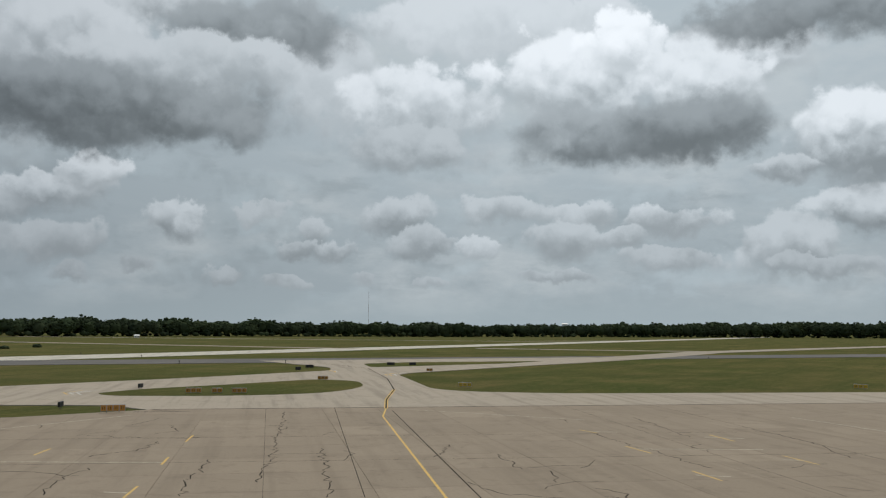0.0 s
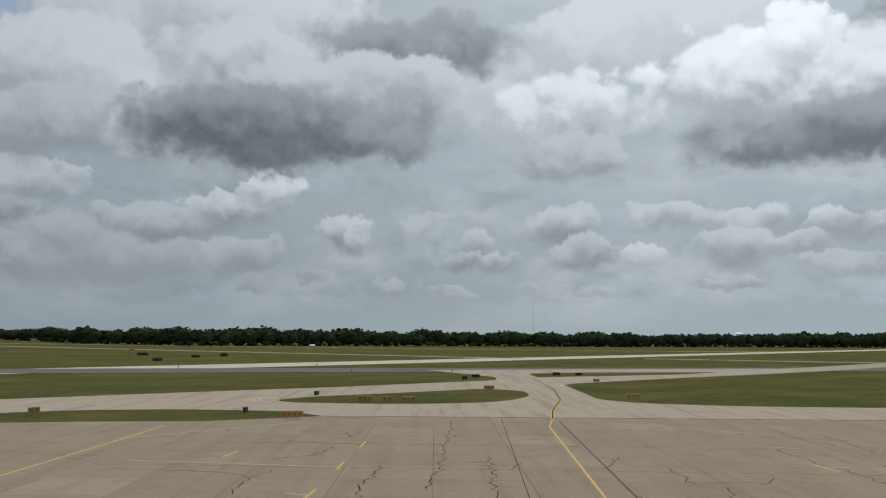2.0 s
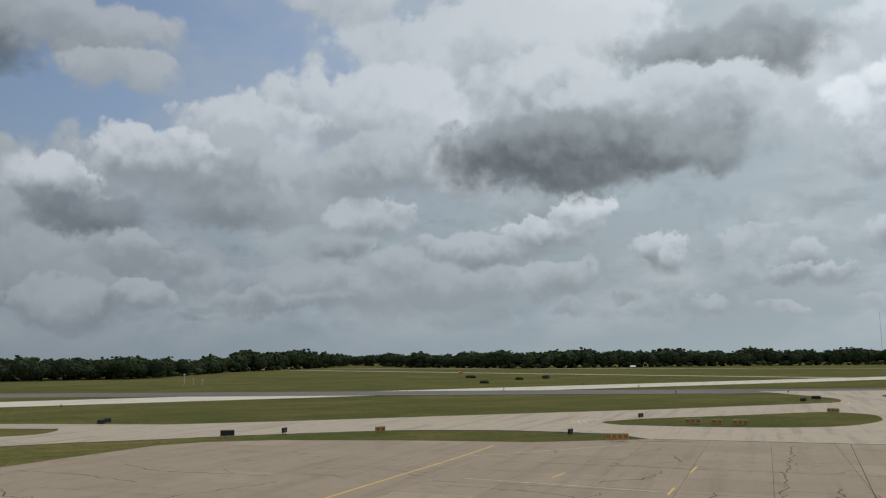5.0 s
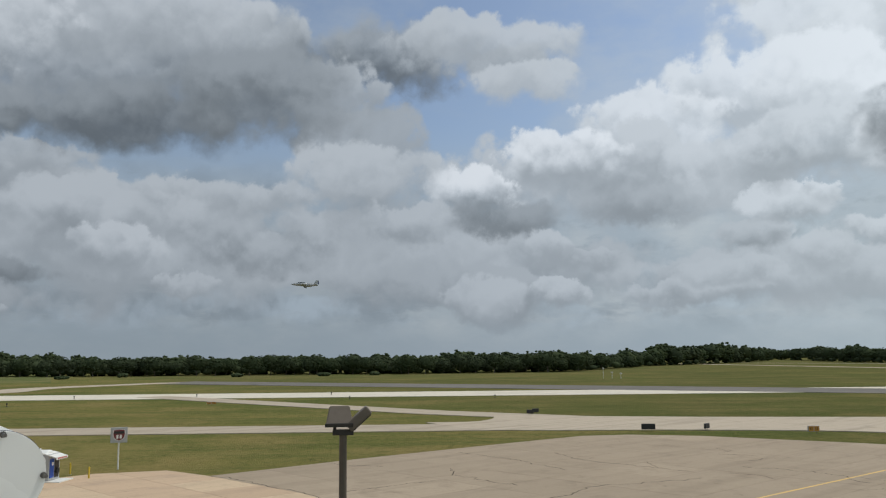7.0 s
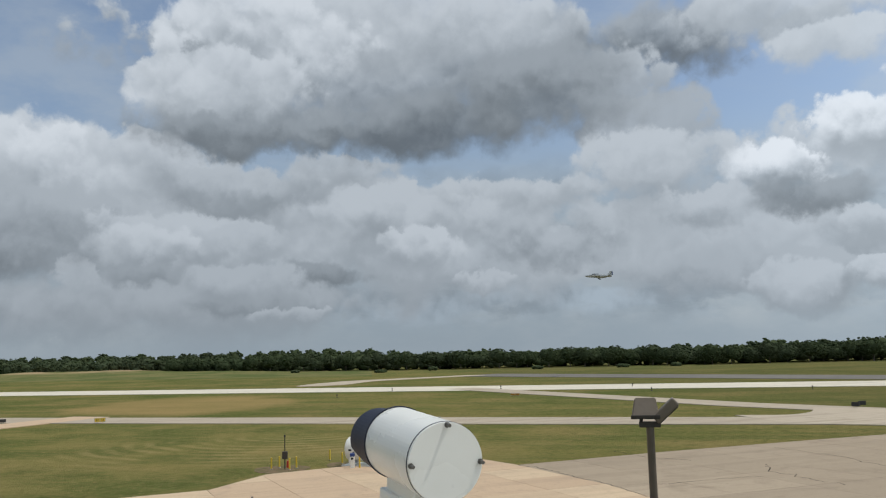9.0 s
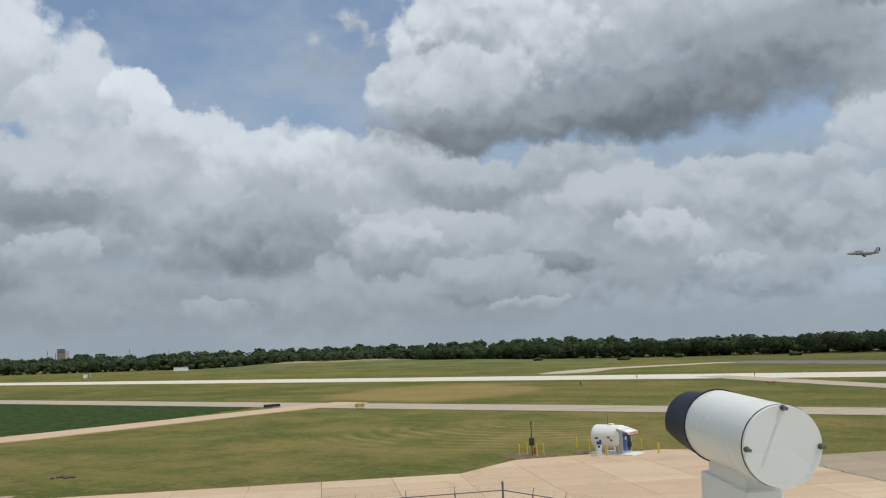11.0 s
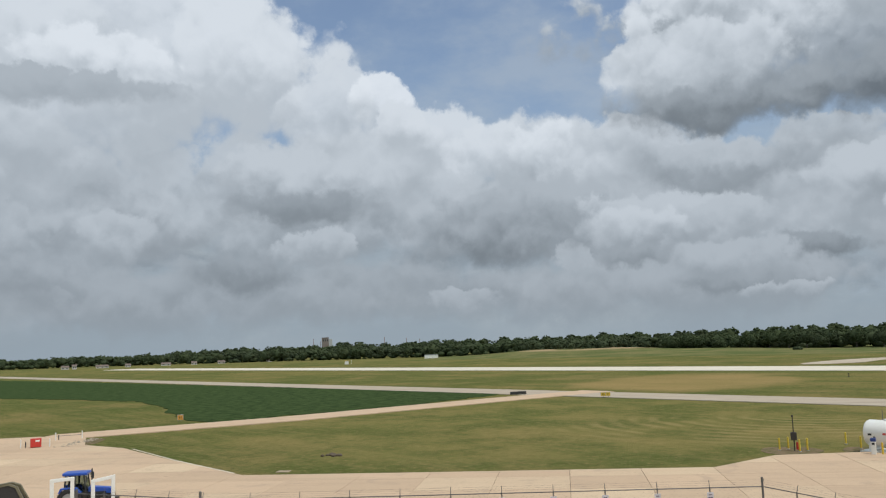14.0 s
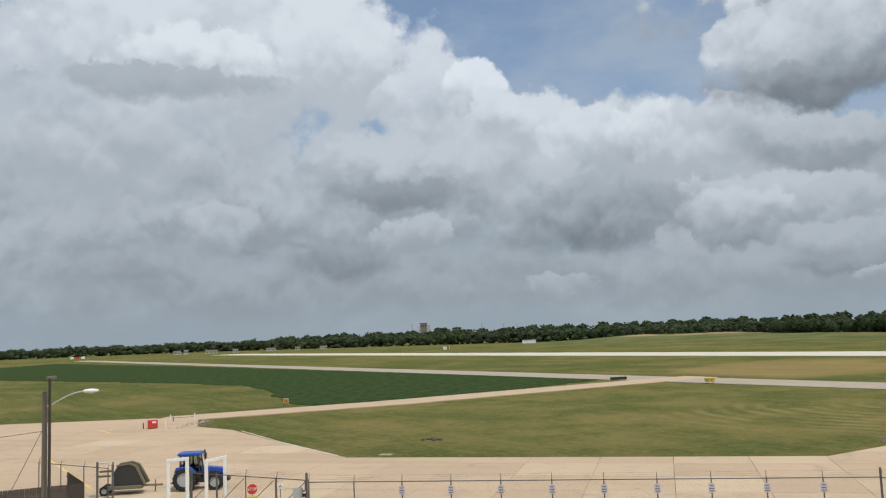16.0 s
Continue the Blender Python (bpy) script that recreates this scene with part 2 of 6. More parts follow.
# a low broken deck: mottled light and dark towards the horizon
low_deck = N.noise(N.vec("ADD", N.xyz(N.math("MULTIPLY", azimuth, 0.13), N.math("MULTIPLY", elevation, 0.46), 0.0), N.vec("SCALE", curl, scale=0.25)), 1.0, 6.0, 0.58)
low_mask = N.math("MULTIPLY", N.math("MULTIPLY", N.ramp(low_deck, 0.43, 0.58), N.ramp(elevation, 0.8, 3.0)), N.ramp(elevation, 14.0, 9.0))
low_l = N.ramp(N.math("ADD", N.math("MULTIPLY", relief, 1.0), 0.5), 0.15, 0.85, 0.29, 0.45)
tint = N.mix(side, (0.845, 1.0, 1.09), (0.83, 1.0, 1.165))
color = N.mix(N.math("MULTIPLY", low_mask, N.ramp(side, 0.0, 1.0, 0.55, 0.9)), color, N.vec("SCALE", tint, scale=low_l))


def cloud_tree():
    """One cloud laid over what is behind it: crisp and bright above, soft and grey below."""
    tree = bpy.data.node_groups.new("cloud", "ShaderNodeTree")
    for name, kind in (("Under", "Vector"), ("Place", "Vector"), ("Size", "Vector"), ("Shift", "Vector"), ("Tint", "Vector"),
                       ("Edge", "Float"), ("Relief", "Float"), ("Top", "Float"), ("Base", "Float"), ("Crisp", "Float")):
        tree.interface.new_socket(name, in_out="INPUT", socket_type="NodeSocket" + kind)
    tree.interface.new_socket("Sky", in_out="OUTPUT", socket_type="NodeSocketVector")
    G = Nodes(tree)
    given = tree.nodes.new("NodeGroupInput").outputs
    at = tree.nodes.new("ShaderNodeVectorMath"); at.operation = "MULTIPLY_ADD"
    # each cloud waits for what lies behind it, which keeps the tree's memory small
    G.put(at.inputs[0], G.vec("ADD", given["Place"], G.vec("SCALE", given["Under"], scale=1e-6)))
    G.put(at.inputs[1], given["Size"])
    G.put(at.inputs[2], given["Shift"])
    v = G.vec("DOT_PRODUCT", at.outputs[0], (0.0, 1.0, 0.0))
    dense = G.math("SUBTRACT", given["Edge"], G.vec("LENGTH", at.outputs[0]))
    mask = G.math("MULTIPLY", G.ramp(dense, 0.0, G.ramp(v, -0.6, 0.5, 0.75, given["Crisp"])), 0.93)
    lit = G.ramp(G.math("ADD", G.math("MULTIPLY", v, 0.72), given["Relief"]), -0.66, 0.66, given["Base"], given["Top"])

    def blend_of(fac, a, b):
        m = tree.nodes.new("ShaderNodeMix"); m.data_type = "VECTOR"
        G.put(m.inputs[0], fac); G.put(m.inputs[4], a); G.put(m.inputs[5], b)
        return m.outputs[1]
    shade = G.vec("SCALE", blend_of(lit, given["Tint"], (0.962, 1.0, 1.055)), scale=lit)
    G.put(tree.nodes.new("NodeGroupOutput").inputs[0], blend_of(mask, given["Under"], shade))
    return tree


CLOUD = cloud_tree()
color = N.vec("ADD", color, (0, 0, 0))
tint_v = N.vec("ADD", tint, (0, 0, 0))


def cloud(under, az, el, ra, re, top, base):
    g = nt.nodes.new("ShaderNodeGroup")
    g.node_tree = CLOUD
    for name, value in (("Under", under), ("Place", place), ("Tint", tint_v), ("Edge", edge), ("Relief", relief), ("Size", (1 / ra, 1 / re, 0)),
                        ("Shift", (-az / ra, -el / re, 0)), ("Top", top), ("Base", base), ("Crisp", 0.26 if top > 0.4 else 0.55)):
        N.put(g.inputs[name], value)
    return g.outputs[0]


for bank in (BANKS_TURN_FILL, BANKS_SIDE_FILL, BANKS_LAST_FILL, CLOUDS_AHEAD_LOW, CLOUDS_AHEAD_ROW, CLOUDS_TURN_LOW, CLOUDS_SIDE_LOW, CLOUDS_LAST_LOW, CLOUDS_TURN_MID, CLOUDS_AHEAD_HIGH, CLOUDS_TURN_HIGH, CLOUDS_SIDE_HIGH, CLOUDS_LAST_HIGH, CLOUDS_LAST_MID):
    for row in bank:
        color = cloud(color, *row)
# the cover goes on behind, beside and over the view
outside = N.math("MAXIMUM", N.math("MAXIMUM", N.ramp(azimuth, 148.0, 162.0), N.ramp(azimuth, -30.0, -40.0)), N.ramp(elevation, 25.0, 33.0))
flat = N.math("DIVIDE", 1.0, N.math("ADD", N.math("MAXIMUM", wz, 0.0), 0.10))
deck = N.vec("ADD", N.xyz(N.math("MULTIPLY", wx, flat), N.math("MULTIPLY", wy, flat), 0.0), N.vec("SCALE", curl, scale=0.5))
deck_mask = N.math("MULTIPLY", N.ramp(N.noise(deck, 1.5, 6.0, 0.55), 0.44, 0.58), outside)
color = N.mix(deck_mask, color, N.vec("SCALE", tint, scale=N.ramp(relief, -0.4, 0.4, 0.3, 0.8)))
color = N.mix(N.ramp(elevation, 3.2, 0.0, 0.0, 0.75), color, N.mix(side, (0.30, 0.36, 0.39), (0.285, 0.345, 0.40)))
glare = N.ramp(N.math("ABSOLUTE", N.math("SUBTRACT", azimuth, SUN_AZ)), 95.0, 0.0, 1.0, 1.85)   # brighter round the sun
sky_light = nt.nodes.new("ShaderNodeBackground")
nt.links.new(color, sky_light.inputs[0])
N.put(sky_light.inputs[1], glare)
nt.links.new(sky_light.outputs[0], nt.nodes.new("ShaderNodeOutputWorld").inputs[0])

sun = new("sun", bpy.data.lights.new("sun", "SUN"))
sun.data.energy, sun.data.angle, sun.data.color = 2.3, radians(1.0), (1.0, 0.95, 0.87)
sun.matrix_world = look((0, 0, 50), (math.sin(radians(SUN_AZ)) * 40, -math.cos(radians(SUN_AZ)) * 40, 50 - 40 * math.tan(radians(SUN_EL))))


# ---- materials ----
def material(name, build, rough=0.8, metal=0.0, bump=None, spec=0.5):
    """A node material; build(N) gives the colour, bump(N) a height and its distance in metres."""
    m = bpy.data.materials.new(name)
    m.use_nodes = True
    p = m.node_tree.nodes["Principled BSDF"]
    n = Nodes(m.node_tree)
    out = build(n) if callable(build) else (*build, 1)
    n.put(p.inputs["Base Color"], out)
    n.put(p.inputs["Roughness"], rough(n) if callable(rough) else rough)
    p.inputs["Metallic"].default_value = metal
    p.inputs["Specular IOR Level"].default_value = spec
    if bump:
        height, far = bump(n)
        b = m.node_tree.nodes.new("ShaderNodeBump")
        b.inputs["Distance"].default_value = far
        n.put(b.inputs["Height"], height)
        n.put(p.inputs["Normal"], b.outputs[0])
    return m


def here(n, kind="Object"):
    return n.nt.nodes.new("ShaderNodeTexCoord").outputs[kind]


def where(n):
    return n.nt.nodes.new("ShaderNodeNewGeometry").outputs["Position"]


def chance(n):
    return n.nt.nodes.new("ShaderNodeObjectInfo").outputs["Random"]


def paint(name, rgb, rough=0.5, metal=0.0, wear=0.25, scale=6.0):
    """Painted or bare surface with faint dirt and uneven gloss."""
    def col(n):
        c = here(n)
        dirt = n.ramp(n.noise(c, scale, 6.0, 0.65), 0.45, 0.75, 0.0, wear)
        return n.mix(dirt, rgb, tuple(v * 0.55 + 0.03 for v in rgb))
    return material(name, col, lambda n: n.ramp(n.noise(here(n), scale * 2, 4.0), 0.3, 0.7, rough - 0.08, rough + 0.1), metal)


def concrete(name, a, b, stain, vary=0.32, drawn=0.45):
    def col(n):
        c = where(n)
        v = n.mix(n.noise(c, 0.07, 5.0, 0.6), a, b)
        v = n.mix(n.ramp(chance(n), 0.0, 1.0, 0.0, vary, smooth=False), v, tuple(k * 0.70 for k in a))
        v = n.mix(n.ramp(chance(n), 0.80, 1.0, 0.0, vary, smooth=False), v, tuple(min(0.75, k * 1.35) for k in a))
        v = n.mix(n.ramp(n.noise(c, 0.30, 6.0, 0.7, 0.6), 0.50, 0.70, 0.0, 0.55), v, stain)
        turned = n.vec("ADD", n.vec("SCALE", n.vec("MULTIPLY", c, (1.0, 0.0, 0.0)), scale=1.0), n.vec("MULTIPLY", c, (0.0, 0.05, 0.0)))
        streak = n.noise(n.vec("ADD", turned, n.xyz(n.math("MULTIPLY", n.split(c)[1], 0.2), 0.0, 0.0)), 0.45, 5.0, 0.65)
        v = n.mix(n.ramp(streak, 0.46, 0.68, 0.0, drawn), v, tuple(k * 0.72 for k in stain))
        blot = n.noise(c, 0.8, 5.0, 0.75)
        v = n.mix(n.ramp(blot, 0.60, 0.72, 0.0, 0.45), v, tuple(k * 0.5 for k in stain))
        return n.mix(n.ramp(n.noise(c, 4.0, 5.0, 0.75), 0.42, 0.75, 0.0, 0.35), v, tuple(k * 0.72 for k in b))
    return material(name, col, 0.88, bump=lambda n: (n.noise(where(n), 9.0, 6.0, 0.7), 0.01), spec=0.08)


CONCRETE_OLD = concrete("weathered_concrete", (0.408, 0.327, 0.240), (0.352, 0.280, 0.205), (0.258, 0.204, 0.150), 0.32, 0.24)
CONCRETE_PINK = concrete("pinkish_concrete", (0.60, 0.44, 0.30), (0.53, 0.385, 0.265), (0.41, 0.31, 0.225), 0.5, 0.2)
CONCRETE_RUNWAY = concrete("bleached_concrete", (0.72, 0.655, 0.545), (0.64, 0.58, 0.48), (0.54, 0.48, 0.39))
CONCRETE_PALE = concrete("pale_concrete", (0.49, 0.412, 0.32), (0.43, 0.36, 0.278), (0.34, 0.282, 0.217))


def asphalt_color(n):
    c = where(n)
    v = n.mix(n.noise(c, 0.02, 4.0, 0.6), (0.25, 0.225, 0.195), (0.10, 0.094, 0.087))
    return n.mix(n.ramp(n.noise(c, 0.25, 5.0, 0.6), 0.45, 0.7, 0.0, 0.5), v, (0.11, 0.107, 0.103))


ASPHALT = material("old_asphalt", asphalt_color, 0.9, spec=0.15)


def grass_color(n):
    c = where(n)
    s = n.vec("DOT_PRODUCT", c, (-0.874, 0.486, 0.0))
    along = n.vec("DOT_PRODUCT", c, (0.486, 0.874, 0.0))
    swath = n.xyz(n.math("MULTIPLY", s, 1.0), n.math("MULTIPLY", along, 0.16), 0.0)
    v = n.mix(n.ramp(n.noise(c, 0.011, 5.0, 0.6), 0.38, 0.62), (0.087, 0.118, 0.037), (0.169, 0.168, 0.060))
    v = n.mix(n.ramp(n.noise(c, 0.045, 6.0, 0.68), 0.44, 0.64, 0.0, 0.75), v, (0.238, 0.199, 0.089))
    # mowing runs along the strips
    v = n.mix(n.ramp(n.noise(swath, 0.10, 4.0, 0.65), 0.44, 0.64, 0.0, 0.7), v, (0.076, 0.113, 0.035))
    v = n.mix(n.ramp(n.noise(swath, 0.42, 5.0, 0.7), 0.48, 0.68, 0.0, 0.6), v, (0.198, 0.183, 0.079))
    v = n.mix(n.ramp(n.noise(c, 0.5, 6.0, 0.75), 0.48, 0.66, 0.0, 0.55), v, (0.060, 0.083, 0.028))
    v = n.mix(n.ramp(n.noise(c, 2.6, 6.0, 0.8), 0.46, 0.64, 0.0, 0.75), v, (0.056, 0.070, 0.026))
    v = n.mix(n.ramp(n.noise(c, 1.3, 6.0, 0.8), 0.50, 0.66, 0.0, 0.6), v, (0.255, 0.222, 0.105))
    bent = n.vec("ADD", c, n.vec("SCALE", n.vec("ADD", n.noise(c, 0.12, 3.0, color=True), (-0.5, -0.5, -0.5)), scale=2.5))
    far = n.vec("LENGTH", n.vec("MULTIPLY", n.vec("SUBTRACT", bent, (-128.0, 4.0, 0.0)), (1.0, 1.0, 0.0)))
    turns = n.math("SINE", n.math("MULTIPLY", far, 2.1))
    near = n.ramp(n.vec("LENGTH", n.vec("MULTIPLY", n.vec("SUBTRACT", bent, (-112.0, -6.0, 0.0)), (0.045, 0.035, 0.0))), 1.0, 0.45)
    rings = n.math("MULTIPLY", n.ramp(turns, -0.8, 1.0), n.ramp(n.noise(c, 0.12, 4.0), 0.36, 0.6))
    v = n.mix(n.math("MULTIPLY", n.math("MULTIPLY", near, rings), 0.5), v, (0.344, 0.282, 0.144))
    shifted = n.vec("ADD", c, n.vec("SCALE", n.vec("ADD", n.noise(c, 0.03, 4.0, color=True), (-0.5, -0.5, -0.5)), scale=40.0))
    dry = n.ramp(n.vec("LENGTH", n.vec("MULTIPLY", n.vec("SUBTRACT", shifted, (-228.0, -22.0, 0.0)), (0.020, 0.034, 0.0))), 1.0, 0.6)
    v = n.mix(n.math("MULTIPLY", dry, 0.5), v, (0.344, 0.255, 0.122))
    # greener and darker towards the runways
    lush = n.math("MULTIPLY", n.ramp(n.split(c)[1], 70.0, 130.0, 0.0, 0.42), n.ramp(n.noise(c, 0.02, 4.0), 0.30, 0.55, 0.4, 1.0))
    v = n.mix(lush, v, (0.080, 0.086, 0.040))
    # paler straw lawn by the yard: its sunlight is painted into the colour
    lawn = n.ramp(n.vec("LENGTH", n.vec("MULTIPLY", n.vec("SUBTRACT", shifted, (-118.0, -20.0, 0.0)), (0.016, 0.0125, 0.0))), 1.0, 0.5)
    v = n.mix(n.math("MULTIPLY", lawn, n.ramp(n.noise(c, 0.09, 5.0, 0.65), 0.35, 0.62, 0.10, 0.40)), v, (0.240, 0.214, 0.085))
    return n.vec("MULTIPLY", v, (1.13, 1.03, 0.98))


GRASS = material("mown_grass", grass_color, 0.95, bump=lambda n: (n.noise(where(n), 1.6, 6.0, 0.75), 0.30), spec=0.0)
CROP = material("crop_leaves", lambda n: n.mix(n.ramp(n.noise(where(n), 0.5, 6.0, 0.7), 0.35, 0.7), (0.033, 0.055, 0.023), (0.074, 0.106, 0.040)), 0.9,
                bump=lambda n: (n.noise(where(n), 2.2, 5.0, 0.7), 0.3), spec=0.0)


def leaf_color(n):
    g = n.nt.nodes.new("ShaderNodeNewGeometry")
    v = n.mix(g.outputs["Random Per Island"], (0.100, 0.138, 0.074), (0.145, 0.180, 0.090))
    v = n.mix(n.ramp(n.noise(where(n), 0.025, 3.0), 0.4, 0.65, 0.0, 0.5), v, (0.115, 0.138, 0.090))
    return n.mix(n.ramp(n.noise(where(n), 0.8, 6.0, 0.7), 0.35, 0.7, 0.0, 0.30), v, (0.075, 0.095, 0.062))


LEAF = material("tree_leaves", leaf_color, 0.85, bump=lambda n: (n.noise(where(n), 1.3, 6.0, 0.75), 0.15), spec=0.0)
# leaves let part of the light through
tree_nt = LEAF.node_tree
thin = tree_nt.nodes.new("ShaderNodeBsdfTranslucent")
tree_nt.links.new(tree_nt.nodes["Principled BSDF"].inputs["Base Color"].links[0].from_socket, thin.inputs[0])
blend = tree_nt.nodes.new("ShaderNodeMixShader")
blend.inputs[0].default_value = 0.56
tree_nt.links.new(tree_nt.nodes["Principled BSDF"].outputs[0], blend.inputs[1])
tree_nt.links.new(thin.outputs[0], blend.inputs[2])
tree_nt.links.new(blend.outputs[0], tree_nt.nodes["Material Output"].inputs[0])
BARK = material("bark", lambda n: n.mix(n.noise(here(n), 3.0, 5.0), (0.10, 0.085, 0.065), (0.20, 0.175, 0.14)), 0.95)
PALE_BARK = material("dead_pale_wood", lambda n: n.mix(n.noise(here(n), 3.0, 5.0), (0.33, 0.30, 0.26), (0.22, 0.2, 0.17)), 0.95)
TAR = material("crack_tar", lambda n: n.mix(n.noise(where(n), 2.0, 4.0), (0.030, 0.026, 0.022), (0.075, 0.064, 0.052)), 0.9, spec=0.0)
YELLOW_LINE = material("worn_yellow_line", lambda n: n.mix(n.ramp(n.noise(where(n), 2.5, 6.0, 0.7), 0.45, 0.65, 0.0, 0.7), (0.80, 0.53, 0.17), (0.52, 0.38, 0.20)), 0.85, spec=0.1)
PALE_LINE = material("faded_line", lambda n: n.mix(n.ramp(n.noise(where(n), 1.5, 6.0, 0.7), 0.4, 0.6, 0.0, 0.9), (0.68, 0.60, 0.45), (0.42, 0.365, 0.295)), 0.85, spec=0.1)
WHITE_LINE = material("worn_white_line", lambda n: n.mix(n.ramp(n.noise(where(n), 2.5, 6.0, 0.7), 0.5, 0.7, 0.0, 0.6), (0.70, 0.68, 0.62), (0.40, 0.36, 0.30)), 0.85, spec=0.1)


# ---- building helpers ----
def mesh_of(name, bm, mat=None, smooth=False):
    me = bpy.data.meshes.new(name)
    bm.to_mesh(me)
    bm.free()
    if mat:
        me.materials.append(mat)
    if smooth:
        for f in me.polygons:
            f.use_smooth = True
    return me


def part(name, bm, mat, parent=None, label="", smooth=False):
    ob = new(name, mesh_of(name, bm, mat, smooth))
    ob.parent = parent
    if label:
        tagged(ob, label)
    return ob


def thing(name, m, label, category, group=""):
    ob = new(name)
    ob.matrix_basis = m
    return tagged(ob, label, category, group)


def fillet(corners, r=0.0, steps=6):
    """An outline with its corners rounded: rows of x, y and, if not r, a radius."""
    pts, n = [], len(corners)
    for k in range(n):
        p, a, b = (Vector(corners[(k + j) % n][:2]) for j in (0, -1, 1))
        rad = corners[k][2] if len(corners[k]) > 2 else r
        u, v = (a - p), (b - p)
        reach = min(rad, u.length * 0.48, v.length * 0.48)
        if reach < 0.05:
            pts.append(p)
            continue
        s, e = p + u.normalized() * reach, p + v.normalized() * reach
        for j in range(steps + 1):
            f = j / steps
            pts.append(s * (1 - f) ** 2 + p * 2 * f * (1 - f) + e * f ** 2)
    return pts


def sheet(name, corners, z, mat, label, category, r=0.0, thick=0.25):
    """A flat slab with its top at z."""
    bm = bmesh.new()
    f = bm.faces.new([bm.verts.new((p.x, p.y, z)) for p in fillet(corners, r)])
    if f.normal.z < 0 or (f.normal_update() or f.normal.z < 0):
        f.normal_flip()
    bmesh.ops.triangulate(bm, faces=bm.faces[:])
    top = bm.faces[:]
    ext = bmesh.ops.extrude_face_region(bm, geom=top)
    for v in ext["geom"]:
        if isinstance(v, bmesh.types.BMVert):
            v.co.z -= thick
    bmesh.ops.recalc_face_normals(bm, faces=bm.faces[:])
    return tagged(part(name, bm, mat), label, category, kind="structure")


def strip(name, line, width, z, mat, label, category):
    """A band of even width along a polyline."""
    pts = [Vector(p) for p in line]
    left, right = [], []
    for k, p in enumerate(pts):
        d = (pts[min(k + 1, len(pts) - 1)] - pts[max(k - 1, 0)]).normalized()
        o = Vector((-d.y, d.x)) * width / 2
        left.append(p + o); right.append(p - o)
    return sheet(name, [tuple(p) for p in left + right[::-1]], z, mat, label, category)


def box(bm, x0, x1, y0, y1, z0, z1, bevel=0.0):
    r = bmesh.ops.create_cube(bm, size=1)
    bmesh.ops.transform(bm, verts=r["verts"], matrix=Matrix.Translation(((x0 + x1) / 2, (y0 + y1) / 2, (z0 + z1) / 2)) @ Matrix.Diagonal((x1 - x0, y1 - y0, z1 - z0, 1)))
    if bevel:
        edges = list({e for v in r["verts"] for e in v.link_edges})
        bmesh.ops.bevel(bm, geom=edges, offset=bevel, segments=2, affect="EDGES", profile=0.6)
    return bm


def tube(bm, a, b, r0, r1=None, n=12, caps=True):
    """A tapered round bar from a to b."""
    a, b = Vector(a), Vector(b)
    r1 = r0 if r1 is None else r1
    q = (b - a).to_track_quat("Z", "Y").to_matrix().to_4x4()
    r = bmesh.ops.create_cone(bm, cap_ends=caps, segments=n, radius1=r0, radius2=r1, depth=(b - a).length)
    bmesh.ops.transform(bm, verts=r["verts"], matrix=Matrix.Translation((a + b) / 2) @ q)
    return bm


def solid(points, faces):
    bm = bmesh.new()
    vs = [bm.verts.new(p) for p in points]
    for f in faces:
        bm.faces.new([vs[k] for k in f])
    bmesh.ops.recalc_face_normals(bm, faces=bm.faces[:])
    return bm


def prism(outline, depth):
    """An outline in x and z, drawn out along y from -depth/2 to depth/2."""
    n = len(outline)
    pts = [(x, -depth / 2, z) for x, z in outline] + [(x, depth / 2, z) for x, z in outline]
    return solid(pts, [tuple(range(n)), tuple(range(2 * n - 1, n - 1, -1))] + [(k, (k + 1) % n, n + (k + 1) % n, n + k) for k in range(n)])


# ---- ground and pavements ----
bm = bmesh.new()
bmesh.ops.create_circle(bm, cap_ends=True, cap_tris=True, segments=64, radius=4600)
bmesh.ops.translate(bm, verts=bm.verts[:], vec=(0, 0, -0.08))
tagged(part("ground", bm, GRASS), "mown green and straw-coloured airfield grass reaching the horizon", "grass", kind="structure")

ALONG = Vector((0.486, 0.874))     # the way of the main runway
ACROSS = Vector((-0.874, 0.486))   # from the camera towards it


def field(s, d):
    return tuple(ALONG * s + ACROSS * d)


sheet("runway", [field(-760, 241), field(1760, 241), field(1760, 272), field(-760, 272)], 0.012, CONCRETE_RUNWAY, "long pale concrete runway across the grass", "runway")
strip("cross_runway", [(-405, 92), (-120, 252), (260, 447), (700, 692)], 33, 0.020, ASPHALT, "old grey asphalt runway crossing the concrete one", "runway")
strip("far_taxiway", [(-45, 452), (-275, 532), (-700, 700)], 13, 0.016, CONCRETE_PALE, "narrow pale far taxiway in the grass", "taxiway")
strip("far_service_road", [(-700, 760), (-190, 757), (60, 775), (260, 960)], 11, 0.016, CONCRETE_PALE, "thin pale far service road in the grass", "road")
strip("right_taxiway", [(-5, 240), (40, 298), (78, 352), (141, 455), (363, 697), (700, 1060)], 20, 0.028, CONCRETE_PALE, "pale concrete taxiway crossing the asphalt runway", "taxiway")
strip("link_taxiway", [(20, 490), (80, 475), (150, 468)], 12, 0.024, CONCRETE_PALE, "short pale concrete link taxiway", "taxiway")
sheet("curved_taxiway", [(-322, 4), (-345, 10), (-374, 28), (-407, 90), (-396, 98), (-362, 38), (-326, 24)], 0.028, CONCRETE_PALE, "pale concrete taxiway curving off the runway", "taxiway", r=12)
strip("diagonal_taxiway", [(-262, 55), (-200, 72), (-150, 86), (-118, 100)], 10, 0.032, CONCRETE_PALE, "narrow pale taxiway running to the runway", "taxiway")
